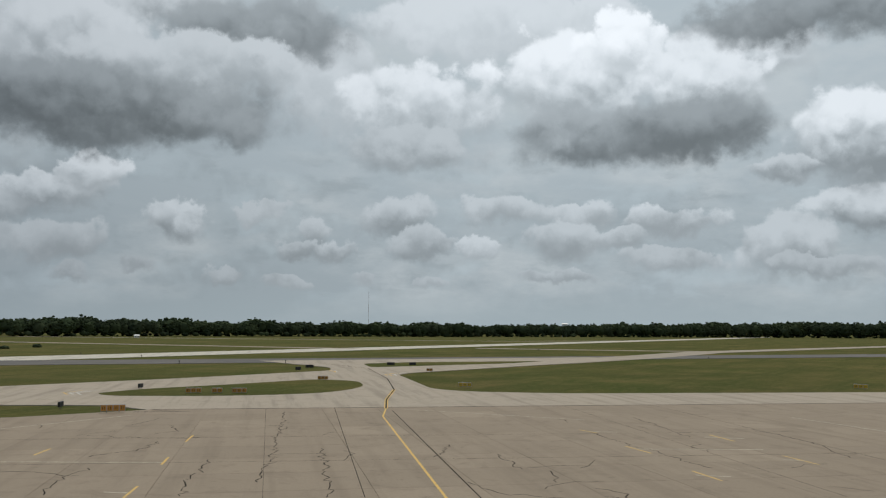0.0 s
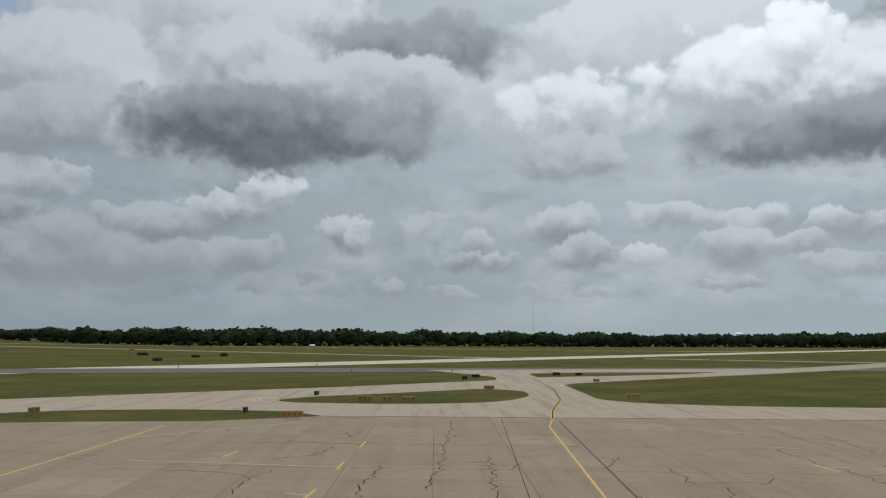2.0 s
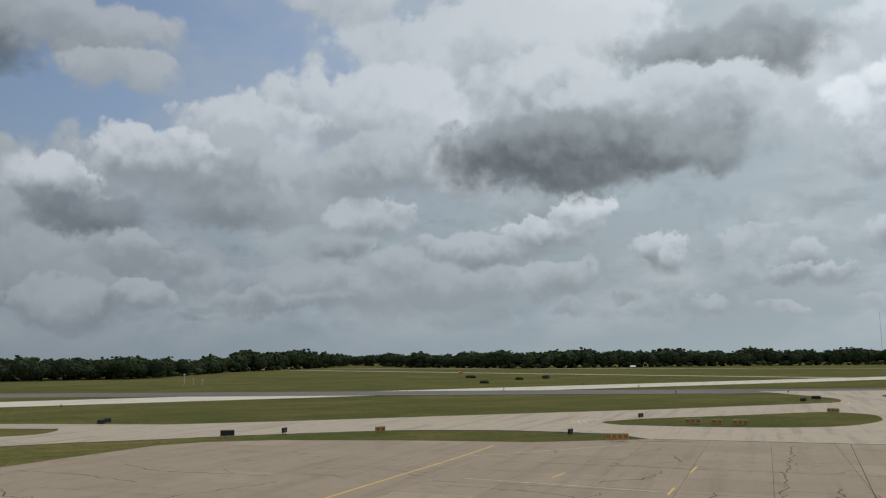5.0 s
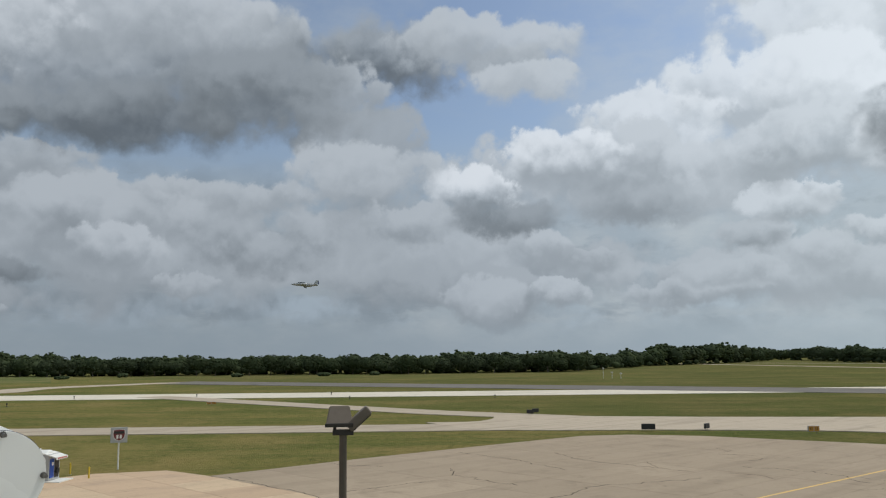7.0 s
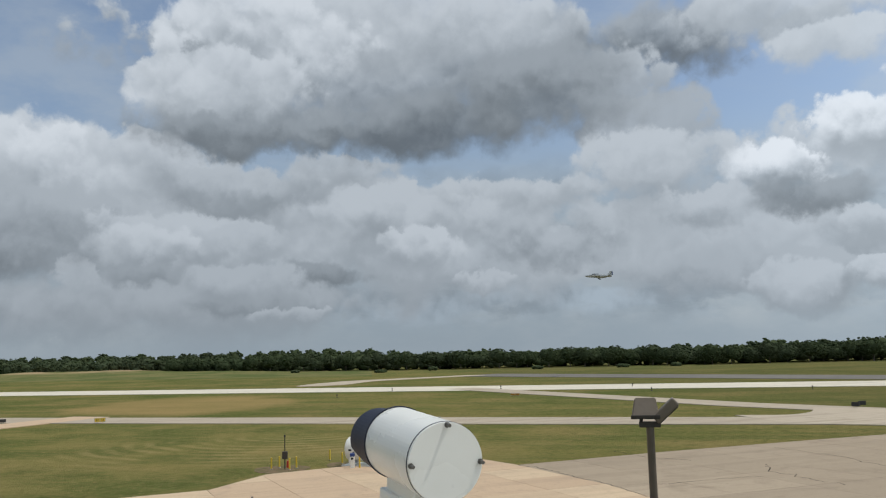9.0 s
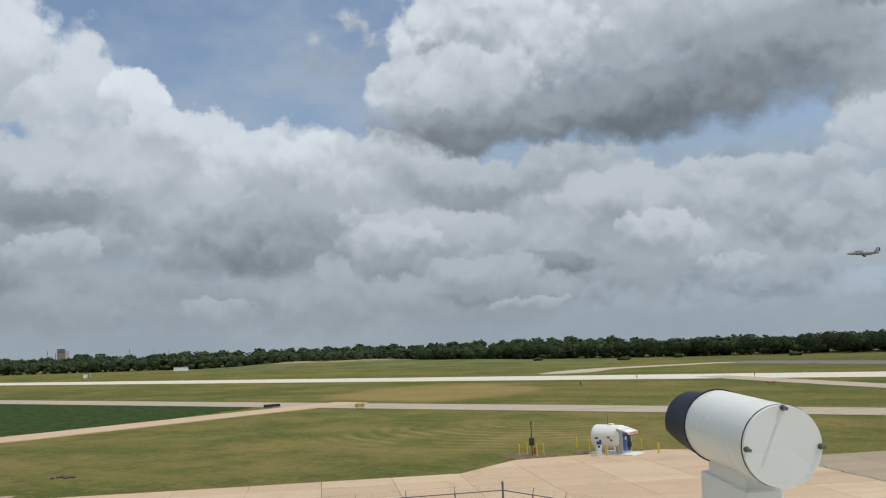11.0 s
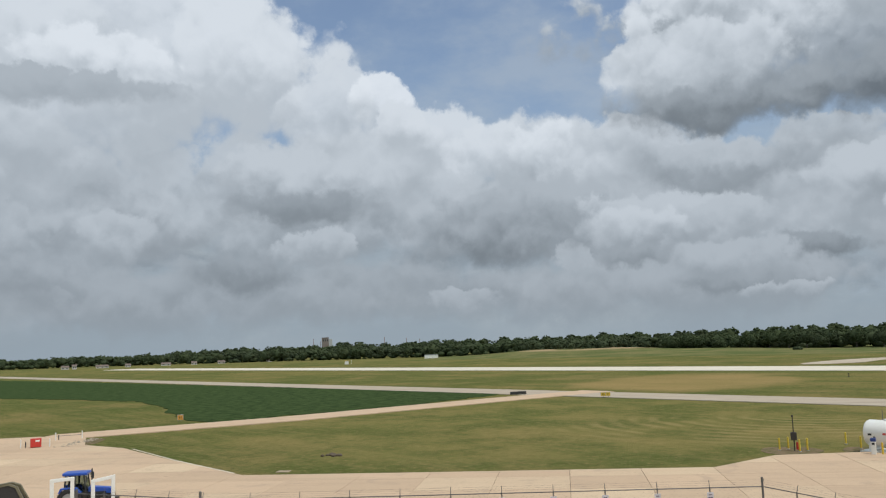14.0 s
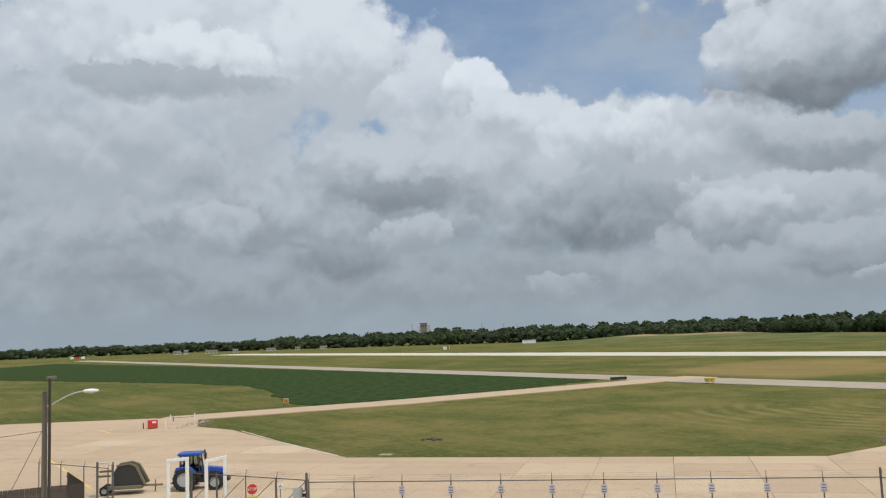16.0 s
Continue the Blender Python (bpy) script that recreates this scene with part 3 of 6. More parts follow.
sheet("parallel_taxiway", [field(-790, 130.5), field(44, 130.5), field(44, 143.0), field(-790, 144.5)], 0.036, CONCRETE_PALE, "long pale concrete parallel taxiway", "taxiway")
sheet("taxiway_junction", [
    (-38.6, 114.7, 1.0), (-46.5, 121, 3), (-62, 120, 6), (-76.5, 114, 6), (-84.5, 106, 5), (-95.6, 92.3, 5), (-102, 82, 5), (-111, 71, 5), (-128, 72, 0), (-124, 79.5, 3), (-127.5, 85.5, 3),
    (-138, 93, 6), (-128, 97, 8), (-108, 119, 10), (-86, 147, 8), (-58, 181, 5), (-38.8, 208.6, 5), (-29, 223, 4), (-31, 240, 6), (-60, 281, 0), (60, 350, 0), (76, 340, 0), (40, 283, 10), (-7.4, 216, 4),
    (-10.5, 207, 4), (-1.7, 160, 8), (5, 154, 6), (22, 152, 6), (85, 163.5, 0), (300, 202, 0), (300, 180, 0), (71.9, 138.9, 0), (-7.3, 122.3, 0)],
    0.044, CONCRETE_PALE, "wide pale concrete junction of taxiways", "taxiway")
sheet("grass_island", [(-57, 141, 3), (-53, 151.5, 6), (-41.4, 165, 6), (-27, 185.5, 8), (-17.5, 180.5, 5), (-14.5, 164, 7), (-19.4, 147, 8), (-34.8, 138.7, 8), (-52.6, 136.8, 5)], 0.075, GRASS, "low mown grass island between taxiways", "grass")
sheet("grass_island", [(-24.5, 266, 4), (-20, 243, 3), (22, 280, 8), (36, 303, 1), (-10, 281, 6)], 0.075, GRASS, "thin mown grass island beside the asphalt runway", "grass")
def ragged(points, step, amount):
    """The outline cut into short runs with each corner pushed about: an edge that plants have grown over."""
    dice, out = random.Random(5), []
    for p, q in zip(points, points[1:] + points[:1]):
        p, q = Vector(p), Vector(q)
        count = max(1, int((q - p).length / step))
        out += [tuple(p.lerp(q, k / count) + Vector((dice.gauss(0, amount), dice.gauss(0, amount)))) for k in range(count)]
    return out


sheet("crop_field", ragged([(-430, -560), (-322, -326), (-185, -58), (-151, -67.5), (-118, -88), (-122, -96), (-138, -113), (-158, -133), (-172, -150), (-185, -190), (-200, -260), (-225, -370), (-255, -470)], 3.5, 0.8),
      0.02, CROP, "dark green bean field between the taxiway and path", "crop", thick=0.3)
SOIL = material("bare_soil", lambda n: n.mix(n.ramp(n.noise(where(n), 0.8, 6.0, 0.7), 0.4, 0.65), (0.20, 0.145, 0.095), (0.10, 0.10, 0.045)), 0.95, spec=0.0)
sheet("bare_soil", [(-92.6, -2.4), (-93.2, 1.6), (-90.6, 3.4), (-88.2, 2.6), (-86.6, -0.6), (-89, -2.6)], -0.062, SOIL, "worn brown soil round the control post", "soil", r=1.6)
sheet("bare_soil", [(-93.5, 5.2), (-94, 8), (-90, 9), (-87.8, 6.4), (-90, 4.6)], -0.062, SOIL, "worn brown soil beside the fuel tank", "soil", r=1.6)
strip("concrete_path", [(-84, -92), (-97.5, -97.5), (-123.5, -77.2), (-167, -51.7), (-188, -38)], 9.5, 0.050, CONCRETE_PINK, "straight pinkish concrete path to the taxiway", "path")

# ---- woods ----
def lerp_table(table, x):
    for (x0, y0), (x1, y1) in zip(table, table[1:]):
        if x <= x1:
            return y0 + (y1 - y0) * max(0.0, (x - x0) / (x1 - x0))
    return table[-1][1]


EDGE = [(-60, 1900), (-27, 1850), (-15, 1450), (-1, 1100), (14, 950), (27, 850), (34, 1000), (38, 1400), (40, 1050), (43, 900), (46, 800), (48, 690), (51, 575), (62, 550), (73, 575),
        (80, 590), (88, 640), (96, 680), (103, 740), (115, 850), (125, 960), (135, 1140), (170, 1300)]


def ico(level):
    bm = bmesh.new()
    bmesh.ops.create_icosphere(bm, subdivisions=level, radius=1)
    v = np.array([p.co[:] for p in bm.verts])
    f = np.array([[q.index for q in p.verts] for p in bm.faces])
    bm.free()
    return v, f


def joined(name, vs, fs, mat):
    """One mesh from lists of vertex and triangle arrays."""
    base, tris = 0, []
    for v, f in zip(vs, fs):
        tris.append(f + base)
        base += len(v)
    v, f = np.concatenate(vs), np.concatenate(tris)
    me = bpy.data.meshes.new(name)
    me.vertices.add(len(v)); me.vertices.foreach_set("co", v.astype(np.float32).ravel())
    me.loops.add(len(f) * 3); me.loops.foreach_set("vertex_index", f.astype(np.int32).ravel())
    me.polygons.add(len(f)); me.polygons.foreach_set("loop_start", np.arange(0, len(f) * 3, 3, dtype=np.int32))
    me.update(calc_edges=True)
    me.shade_smooth()
    me.materials.append(mat)
    return me


rng = np.random.default_rng(7)
ICO = {1: ico(1), 2: ico(2)}


def crown(height, width, count, level, base=0.18, lump=None):
    """A crown: a full inner mass with leaf clumps all over it; arrays of vertices and triangles round the origin."""
    vs, fs = [], []
    v, tri = ICO[2 if level == 2 else 1]
    half = (1 - base) / 2 * height
    middle = np.array([0, 0, base * height + half])
    shape = np.array([width / 2, width / 2, half])
    vs.append(v * (1 + rng.normal(0, 0.07, (len(v), 1))) * shape * 0.80 + middle); fs.append(tri)
    for k in range(count):
        u = -0.75 + 1.75 * rng.random()
        a, r = rng.random() * 2 * np.pi, np.sqrt(max(0.0, 1 - min(1.0, abs(u)) ** 2))
        at = np.array([np.cos(a) * r, np.sin(a) * r, u]) * shape * (0.70 + 0.22 * rng.random()) + middle
        size = lump * (0.7 + 0.6 * rng.random()) if lump else (0.036 + 0.052 * rng.random()) * height
        v, tri = ICO[level]
        v = v * (1 + rng.normal(0, 0.15, (len(v), 1))) * size * np.array([1.15, 1.15, 0.75]) + at
        vs.append(v); fs.append(tri)
    return vs, fs


def woods(name, az0, az1, rows, gap, tall, label, step=0.0):
    vs, fs = [], []
    az = az0
    while az < az1:
        d0 = lerp_table(EDGE, az)
        for row in range(rows):
            d = d0 + step + row * 9 + rng.normal(0, 4)
            a = radians(az + rng.normal(0, 0.3))
            h = tall * (0.86 + 0.22 * rng.random()) * (1.0 + 0.04 * row) * (1.16 if 40.5 < az < 47.5 else 1.14 if 49 < az < 59 else 1.0) * (1.0 if az > -6 else 1.0 - 0.036 * (az + 6)) * (1 + 0.12 * math.sin(az * 1.7) * math.sin(az * 0.63))
            v, f = crown(h, h * (0.85 + 0.4 * rng.random()), 60 if row < 2 else 30, 1, 0.0 if row == 0 else 0.15)
            at = np.array([-math.sin(a) * d, math.cos(a) * d, -0.1])
            vs += [q + at for q in v]; fs += f
        # low brush along the wood's edge
        a, d = radians(az + rng.normal(0, 0.2)), d0 + step - 4
        v, f = crown(4.0 + 3 * rng.random(), 10, 10, 1, 0.0)
        vs += [q + np.array([-math.sin(a) * d, math.cos(a) * d, -0.3]) for q in v]; fs += f
        # dense leaves inside and below the crowns
        for k in range(int(gap * 2.2)):
            q, t = ICO[1]
            size = 1.0 + 1.3 * rng.random()
            a = radians(az + math.degrees(gap / d0) * rng.random())
            d = d0 + step + 26 * rng.random()
            at = np.array([-math.sin(a) * d, math.cos(a) * d, tall * 0.80 * rng.random() ** 0.8])
            vs.append(q * (1 + rng.normal(0, 0.14, (len(q), 1))) * size * np.array([1.3, 1.3, 0.9]) + at); fs.append(t)
        az += math.degrees(gap / d0)
    tagged(new(name, joined(name, vs, fs, LEAF)), label, "woods", kind="stuff")


woods("far_woods", -52, 46, 4, 8.0, 16.4, "dark green belt of far woods along the horizon")
woods("near_woods", 46, 96, 4, 6.0, 11.0, "dark green leafy woods behind the airfield grass")
woods("distant_woods", 96, 165, 4, 7.5, 11.8, "dark green wooded belt behind the far field")
woods("back_woods", 84, 128, 2, 11.0, 18.0, "dark wooded ridge behind the nearer woods", 330)

# ---- field rising before the woods ----
def stubble(n):
    c = where(n)
    v = n.mix(n.ramp(n.noise(c, 0.03, 5.0, 0.6), 0.38, 0.62), (0.105, 0.128, 0.048), (0.185, 0.172, 0.075))
    v = n.mix(n.ramp(n.noise(c, 0.6, 6.0, 0.75), 0.45, 0.66, 0.0, 0.6), v, (0.075, 0.09, 0.035))
    bare = n.math("MULTIPLY", n.ramp(n.split(c)[2], 2.6, 3.6), n.ramp(n.noise(c, 0.012, 4.0, 0.6), 0.42, 0.52))
    return n.mix(n.math("MULTIPLY", bare, 0.8), v, (0.40, 0.285, 0.175))


STUBBLE = material("field_stubble", stubble, 0.95, spec=0.0)
bm = bmesh.new()
grid = []
for k in range(61):
    az = 84.0 + k * 0.48
    swell = math.sin(math.pi * min(1.0, (az - 84.0) / 22.0) / 2) ** 2 * math.sin(math.pi * max(0.0, min(1.0, (112.0 - az) / 9.0)) / 2) ** 2
    crest = lerp_table(EDGE, az) - 12
    line = []
    for j in range(13):
        f = j / 12
        d = crest - 165 + 165 * f if j < 12 else crest + 60
        a = radians(az)
        rise = (4.6 + 0.5 * math.sin(az * 0.9)) * swell * (3 * min(f, 1.0) ** 2 - 2 * min(f, 1.0) ** 3)
        line.append(bm.verts.new((-math.sin(a) * d, math.cos(a) * d, -0.12 + 0.06 * (f > 0) + rise)))
    grid.append(line)
for a, b in zip(grid, grid[1:]):
    for j in range(12):
        bm.faces.new((a[j], a[j + 1], b[j + 1], b[j]))
bmesh.ops.recalc_face_normals(bm, faces=bm.faces[:])
tagged(part("rising_field", bm, STUBBLE, smooth=True), "gently rising green and brown field before the woods", "field", kind="structure")

# ---- things on the airfield ----
BLACK = paint("black_panel", (0.022, 0.022, 0.022), 0.6)
ORANGE = paint("faded_orange_panel", (0.58, 0.27, 0.045), 0.6, wear=0.4)
SIGN_YELLOW = paint("yellow_panel", (0.70, 0.46, 0.05), 0.55)
YELLOW = paint("yellow_paint", (0.66, 0.46, 0.04), 0.5)
WHITE = paint("white_paint", (0.78, 0.77, 0.73), 0.42, wear=0.15)
GLOSS_WHITE = paint("glossy_white_enamel", (0.80, 0.79, 0.745), 0.24, wear=0.10, scale=9.0)
NAVY = paint("navy_plastic", (0.008, 0.012, 0.030), 0.6)
STEEL = paint("bright_steel", (0.55, 0.54, 0.52), 0.3, 1.0)
DULL_STEEL = paint("dull_bolt_steel", (0.16, 0.15, 0.135), 0.4, 0.6)
GALV = paint("galvanised_steel", (0.15, 0.142, 0.135), 0.6, 0.45)
DARK_STEEL = paint("dark_steel", (0.06, 0.052, 0.045), 0.6, 0.4)
BRONZE = paint("brown_lamp_housing", (0.17, 0.135, 0.105), 0.55, 0.1)
POLE_BROWN = paint("brown_pole", (0.115, 0.09, 0.068), 0.7)
RED = paint("red_paint", (0.52, 0.035, 0.025), 0.45)
BLUE = paint("blue_paint", (0.015, 0.075, 0.40), 0.35)
BLUE_DARK = paint("dark_blue_door", (0.02, 0.05, 0.20), 0.4)
GREY = paint("grey_panel", (0.40, 0.41, 0.41), 0.5)
RUBBER = paint("black_rubber", (0.02, 0.02, 0.02), 0.85)
RUST = paint("dull_olive_steel", (0.16, 0.14, 0.085), 0.7)
DARK_CANVAS = paint("dark_rubber_skirt", (0.035, 0.032, 0.03), 0.85)
DARK_WOOD = paint("dark_stained_board", (0.055, 0.042, 0.034), 0.85, wear=0.5)
GREY_WOOD = paint("weathered_pole_wood", (0.17, 0.145, 0.115), 0.9, wear=0.6)
ALU = paint("polished_aluminium", (0.46, 0.47, 0.48), 0.32, 0.45, wear=0.15)
CAB_GLASS = material("dark_cab_glass", (0.03, 0.04, 0.045), 0.08)
WALL_PALE = paint("pale_house_wall", (0.50, 0.47, 0.43), 0.8)
ROOF_DULL = paint("dull_roof", (0.17, 0.13, 0.11), 0.85)
BRICK_DULL = paint("dull_brick_tower", (0.20, 0.165, 0.15), 0.85)
MAST_RED = paint("faded_mast_paint", (0.32, 0.24, 0.23), 0.7)


def legs(bm, xs, y, h, r=0.03):
    for x in xs:
        tube(bm, (x, y, 0), (x, y, h), r, n=8)
    return bm


def airfield_sign(x, y, width, height, turn, mat, cells, label, back=False):
    """A box sign on short legs: panel cells in a thin metal case, with bars where its writing is."""
    ob = thing("airfield_sign", pose(x, y, 0.03, 0, 0, turn), label, "sign", "airfield signs")
    base = 0.22
    part("case", box(bmesh.new(), -width / 2, width / 2, -0.14, 0.14, base, base + height, 0.03), BLACK if mat is BLACK or back else GREY, ob)
    w = width / cells
    for k in range(cells):
        x0 = -width / 2 + k * w
        cell = part("panel", box(bmesh.new(), x0 + 0.05, x0 + w - 0.05, -0.165, -0.12, base + 0.06, base + height - 0.06, 0.01), mat, ob)
        if not back:
            ink = SIGN_YELLOW if mat is BLACK else BLACK
            for j in range(2):
                u = x0 + w * (0.3 + 0.28 * j)
                part("bar", box(bmesh.new(), u, u + w * 0.09, -0.175, -0.160, base + height * 0.28, base + height * 0.72), ink, cell)
    n = max(2, round(width / 1.2))
    for k in range(n):
        u = -width / 2 + width * (k + 0.5) / n
        part("leg", tube(bmesh.new(), (u, 0, -0.1), (u, 0, base + 0.02), 0.035, n=8), GALV, ob)
    return ob


def facing(x, y):
    """The turn that makes a sign's front look at the terrace."""
    return math.degrees(math.atan2(y, x)) - 90


BOARDS = [  # x, y, width, height, turn from facing, kind
    (-42.1, 110.6, 3.0, 0.85, 0, "orange"), (-41.1, 142.6, 2.5, 0.75, 0, "orange"), (-37.3, 143.1, 1.7, 0.75, 0, "orange"), (-33.7, 143.5, 2.4, 0.75, 0, "orange"),
    (-25.1, 181.8, 2.2, 0.7, 0, "orange"), (-35.8, 232.4, 2.2, 0.8, 0, "dark"), (-36.8, 220, 1.6, 0.8, 40, "dark"), (-15.1, 254.5, 2.2, 0.8, 0, "dark"),
    (-8.7, 256, 2.0, 0.8, 0, "dark"), (-3.1, 221.1, 1.6, 0.7, 0, "orange"), (4.5, 164, 2.5, 0.75, 0, "pair"), (83.4, 170.8, 2.6, 0.8, 0, "pair"), (-94.3, 90.6, 2.0, 0.8, 0, "dark"),
    (-78.1, 106.2, 1.6, 0.8, 25, "orange")]
for x, y, w, h, turn, kind in BOARDS:
    mat = {"orange": ORANGE, "dark": BLACK, "pair": SIGN_YELLOW}[kind]
    text = {"orange": "faded orange airfield sign on short legs in grass", "dark": "black airfield sign box on short legs in grass",
            "pair": "yellow and black airfield guidance sign in grass"}[kind]
    airfield_sign(x, y, w, h, facing(x, y) + turn, mat, max(1, round(w / 0.85)), text, back=kind == "dark")
for x, y, turn in ((-51.1, 115.7, 70), (-53.4, 152.6, 60), (-90.5, 98.6, 65), (-134.4, 99.9, 35), (-132.2, 97.0, -35)):
    airfield_sign(x, y, 1.4, 0.72, facing(x, y) + turn, BLACK, 1, "black-backed airfield sign turned away, beside the taxiway", back=True)
airfield_sign(-167.6, -32.4, 1.9, 0.75, facing(-167, -32), SIGN_YELLOW, 2, "bright yellow airfield sign beside the taxiway")
airfield_sign(-176.9, -52.0, 1.75, 0.6, facing(-180, -51) + 12, BLACK, 2, "black airfield sign box beside the crop field", back=True)
airfield_sign(-175.7, -53.4, 1.75, 0.6, facing(-180, -54) + 12, BLACK, 2, "black airfield sign box beside the crop field", back=True)
airfield_sign(-204.9, 56.8, 2.2, 0.6, facing(-204, 56), ORANGE, 2, "faded orange airfield sign on short legs in grass")
airfield_sign(-119.4, -95.3, 1.0, 0.9, facing(-119, -95), ORANGE, 1, "small orange-red sign on legs by the crop field")


def edge_light():
    """A stake light on a cone base."""
    ob = thing("runway_edge_light", pose(0, 0, -50), "small dark runway edge light on a stake in grass", "runway light", "runway edge lights")
    part("base", tube(bmesh.new(), (0, 0, 0), (0, 0, 0.12), 0.28, 0.22), DARK_STEEL, ob)
    part("stem", tube(bmesh.new(), (0, 0, 0.1), (0, 0, 0.55), 0.07, 0.06), BLACK, ob)
    part("lens", tube(bmesh.new(), (0, 0, 0.52), (0, 0, 0.86), 0.20, 0.15), BLACK, ob, "dark lens cap")
    return ob


light = edge_light()
spots = [(-106.3, 303), (-134.1, 318), (-78.4, 256), (-48.8, 268), (52.3, 460), (107.6, 345), (30.7, 525), (-231.9, 15), (-262.9, 33.9), (-250.5, 65.1), (-237, 101.3),
         (-210, 95), (-140, 262), (-190, 128),
         (72.8, 730.4), (132.9, 686.3), (29.4, 517.8), (50.7, 448.9), (119.2, 453.3), (271.5, 855.2), (474.9, 1116.4), (224.5, 504.7)]
for k, (x, y) in enumerate(spots):
    m = pose(x, y, -0.02, 0, 0, 40 * k)
    if k:
        copy_thing(light, m)
    else:
        light.matrix_basis = m


# floodlight pole
# local x looks at the terrace, local y to its right
pole = thing("floodlight_pole", pose(-14.64, 6.62, 0, 0, 0, -24), "tall brown pole with two boxy brown floodlights", "floodlight")
part("pole_shaft", tube(bmesh.new(), (0, 0, 0), (0, 0, 9.90), 0.085, 0.068, 16), POLE_BROWN, pole)
part("base_flange", tube(bmesh.new(), (0, 0, 0), (0, 0, 0.06), 0.24, 0.24, 20), DARK_STEEL, pole)
part("crossbar", box(bmesh.new(), -0.07, 0.07, -0.19, 0.19, 9.88, 9.98, 0.012), DARK_STEEL, pole)
shell = solid([(0.10, -0.31, 10.08), (0.10, 0.17, 10.08), (-0.38, 0.17, 10.12), (-0.38, -0.31, 10.12), (-0.06, -0.25, 10.40), (-0.06, 0.12, 10.40), (-0.36, 0.12, 10.36), (-0.36, -0.25, 10.36)],
              [(0, 1, 2, 3), (4, 5, 6, 7), (0, 1, 5, 4), (1, 2, 6, 5), (2, 3, 7, 6), (3, 0, 4, 7)])
bmesh.ops.bevel(shell, geom=shell.edges[:], offset=0.018, segments=2, affect="EDGES")
head = part("flood_head", shell, BRONZE, pole)
part("visor", box(bmesh.new(), 0.06, 0.13, -0.325, 0.185, 10.03, 10.10, 0.01), DARK_STEEL, head)
part("lens", box(bmesh.new(), -0.36, 0.06, -0.29, 0.15, 10.055, 10.085, 0.004), CAB_GLASS, head, "dark glass face")
tilt = Matrix.Translation((-0.05, 0.285, 10.17)) @ Matrix.Rotation(radians(42), 4, "X")
slab = box(bmesh.new(), -0.22, 0.16, -0.25, 0.25, -0.085, 0.085, 0.03)
bmesh.ops.transform(slab, verts=slab.verts[:], matrix=tilt)
head = part("flood_head", slab, BRONZE, pole)
glass = box(bmesh.new(), -0.19, 0.13, -0.21, 0.21, -0.10, -0.082, 0.004)
bmesh.ops.transform(glass, verts=glass.verts[:], matrix=tilt)
part("lens", glass, CAB_GLASS, head, "dark glass face")
for y in (-0.15, 0.135):
    part("trunnion", box(bmesh.new(), -0.03, 0.03, y - 0.03, y + 0.03, 9.96, 10.12, 0.008), DARK_STEEL, pole)


# security camera housing on its stand, close to the eye
cam_axis = Vector((-0.981, -0.187, 0.049)).normalized()
cam_turn = cam_axis.to_track_quat("Y", "Z").to_matrix().to_4x4()
housing = thing("camera_housing", Matrix.Translation((-0.653, 0.2273, 11.2421)) @ cam_turn, "white cylindrical camera housing with navy hood on a box mount", "security camera")
R = 0.0242
shell = tube(bmesh.new(), (0, 0.0015, 0), (0, 0.088, 0), R, R, 64)
part("shell", shell, GLOSS_WHITE, housing, smooth=False)
plate = tube(bmesh.new(), (0, -0.0016, 0), (0, 0.0006, 0), R * 0.99, R, 64)
part("end_plate", plate, GLOSS_WHITE, housing)
part("seal_ring", tube(bmesh.new(), (0, 0.0004, 0), (0, 0.0016, 0), R * 1.008, R * 1.008, 64), NAVY, housing, "thin dark seal")
part("front_ring", tube(bmesh.new(), (0, 0.0872, 0), (0, 0.0890, 0), R * 1.035, R * 1.035, 64), NAVY, housing, "thin dark rim")
hood = bmesh.new()
inner, outer, far_in, far_out = [], [], [], []
for k in range(41):
    ang = -50 + 280 * k / 40
    a = radians(ang)
    reach = 0.0885 + 0.039 * min(1.0, max(0.0, (math.sin(a) + 0.85) / 0.55))
    low = 0.90 - 0.02 * math.sin(a)
    for lst, rad, y in ((outer, R * low, 0.0875), (inner, R * (low - 0.06), 0.0875), (far_out, R * low, reach), (far_in, R * (low - 0.06), reach)):
        lst.append(hood.verts.new((math.cos(a) * rad - R * 0.08, y, math.sin(a) * rad - R * 0.06)))
for k in range(40):
    for a, b in ((outer, far_out), (far_in, inner), (far_out, far_in), (inner, outer)):
        hood.faces.new((a[k], a[k + 1], b[k + 1], b[k]))
for k in (0, 40):
    hood.faces.new((outer[k], far_out[k], far_in[k], inner[k]))
bmesh.ops.recalc_face_normals(hood, faces=hood.faces[:])
part("hood", hood, NAVY, housing, "navy blue sun hood")
part("window", tube(bmesh.new(), (0, 0.084, 0), (0, 0.0885, 0), R * 0.9, R * 0.9, 32), CAB_GLASS, housing, "dark glass window")
for a in (88, 181, -2):
    x, z = math.cos(radians(a)) * R * 0.93, math.sin(radians(a)) * R * 0.93
    bolt = part("bolt", tube(bmesh.new(), (x, -0.0065, z), (x, 0.0, z), 0.0011, 0.0011, 14), DULL_STEEL, housing)
    part("washer", tube(bmesh.new(), (x, -0.0026, z), (x, -0.0012, z), 0.0017, 0.0017, 18), DULL_STEEL, bolt)
part("mount_box", box(bmesh.new(), -0.011, 0.013, 0.026, 0.098, -0.085, -0.0315, 0.002), WHITE, housing)
part("saddle", box(bmesh.new(), -0.008, 0.010, 0.034, 0.090, -0.033, -0.0225, 0.001), WHITE, housing)
part("stand", tube(bmesh.new(), (0.002, 0.045, -0.64), (0.002, 0.045, -0.08), 0.010, 0.010, 16), GALV, housing)

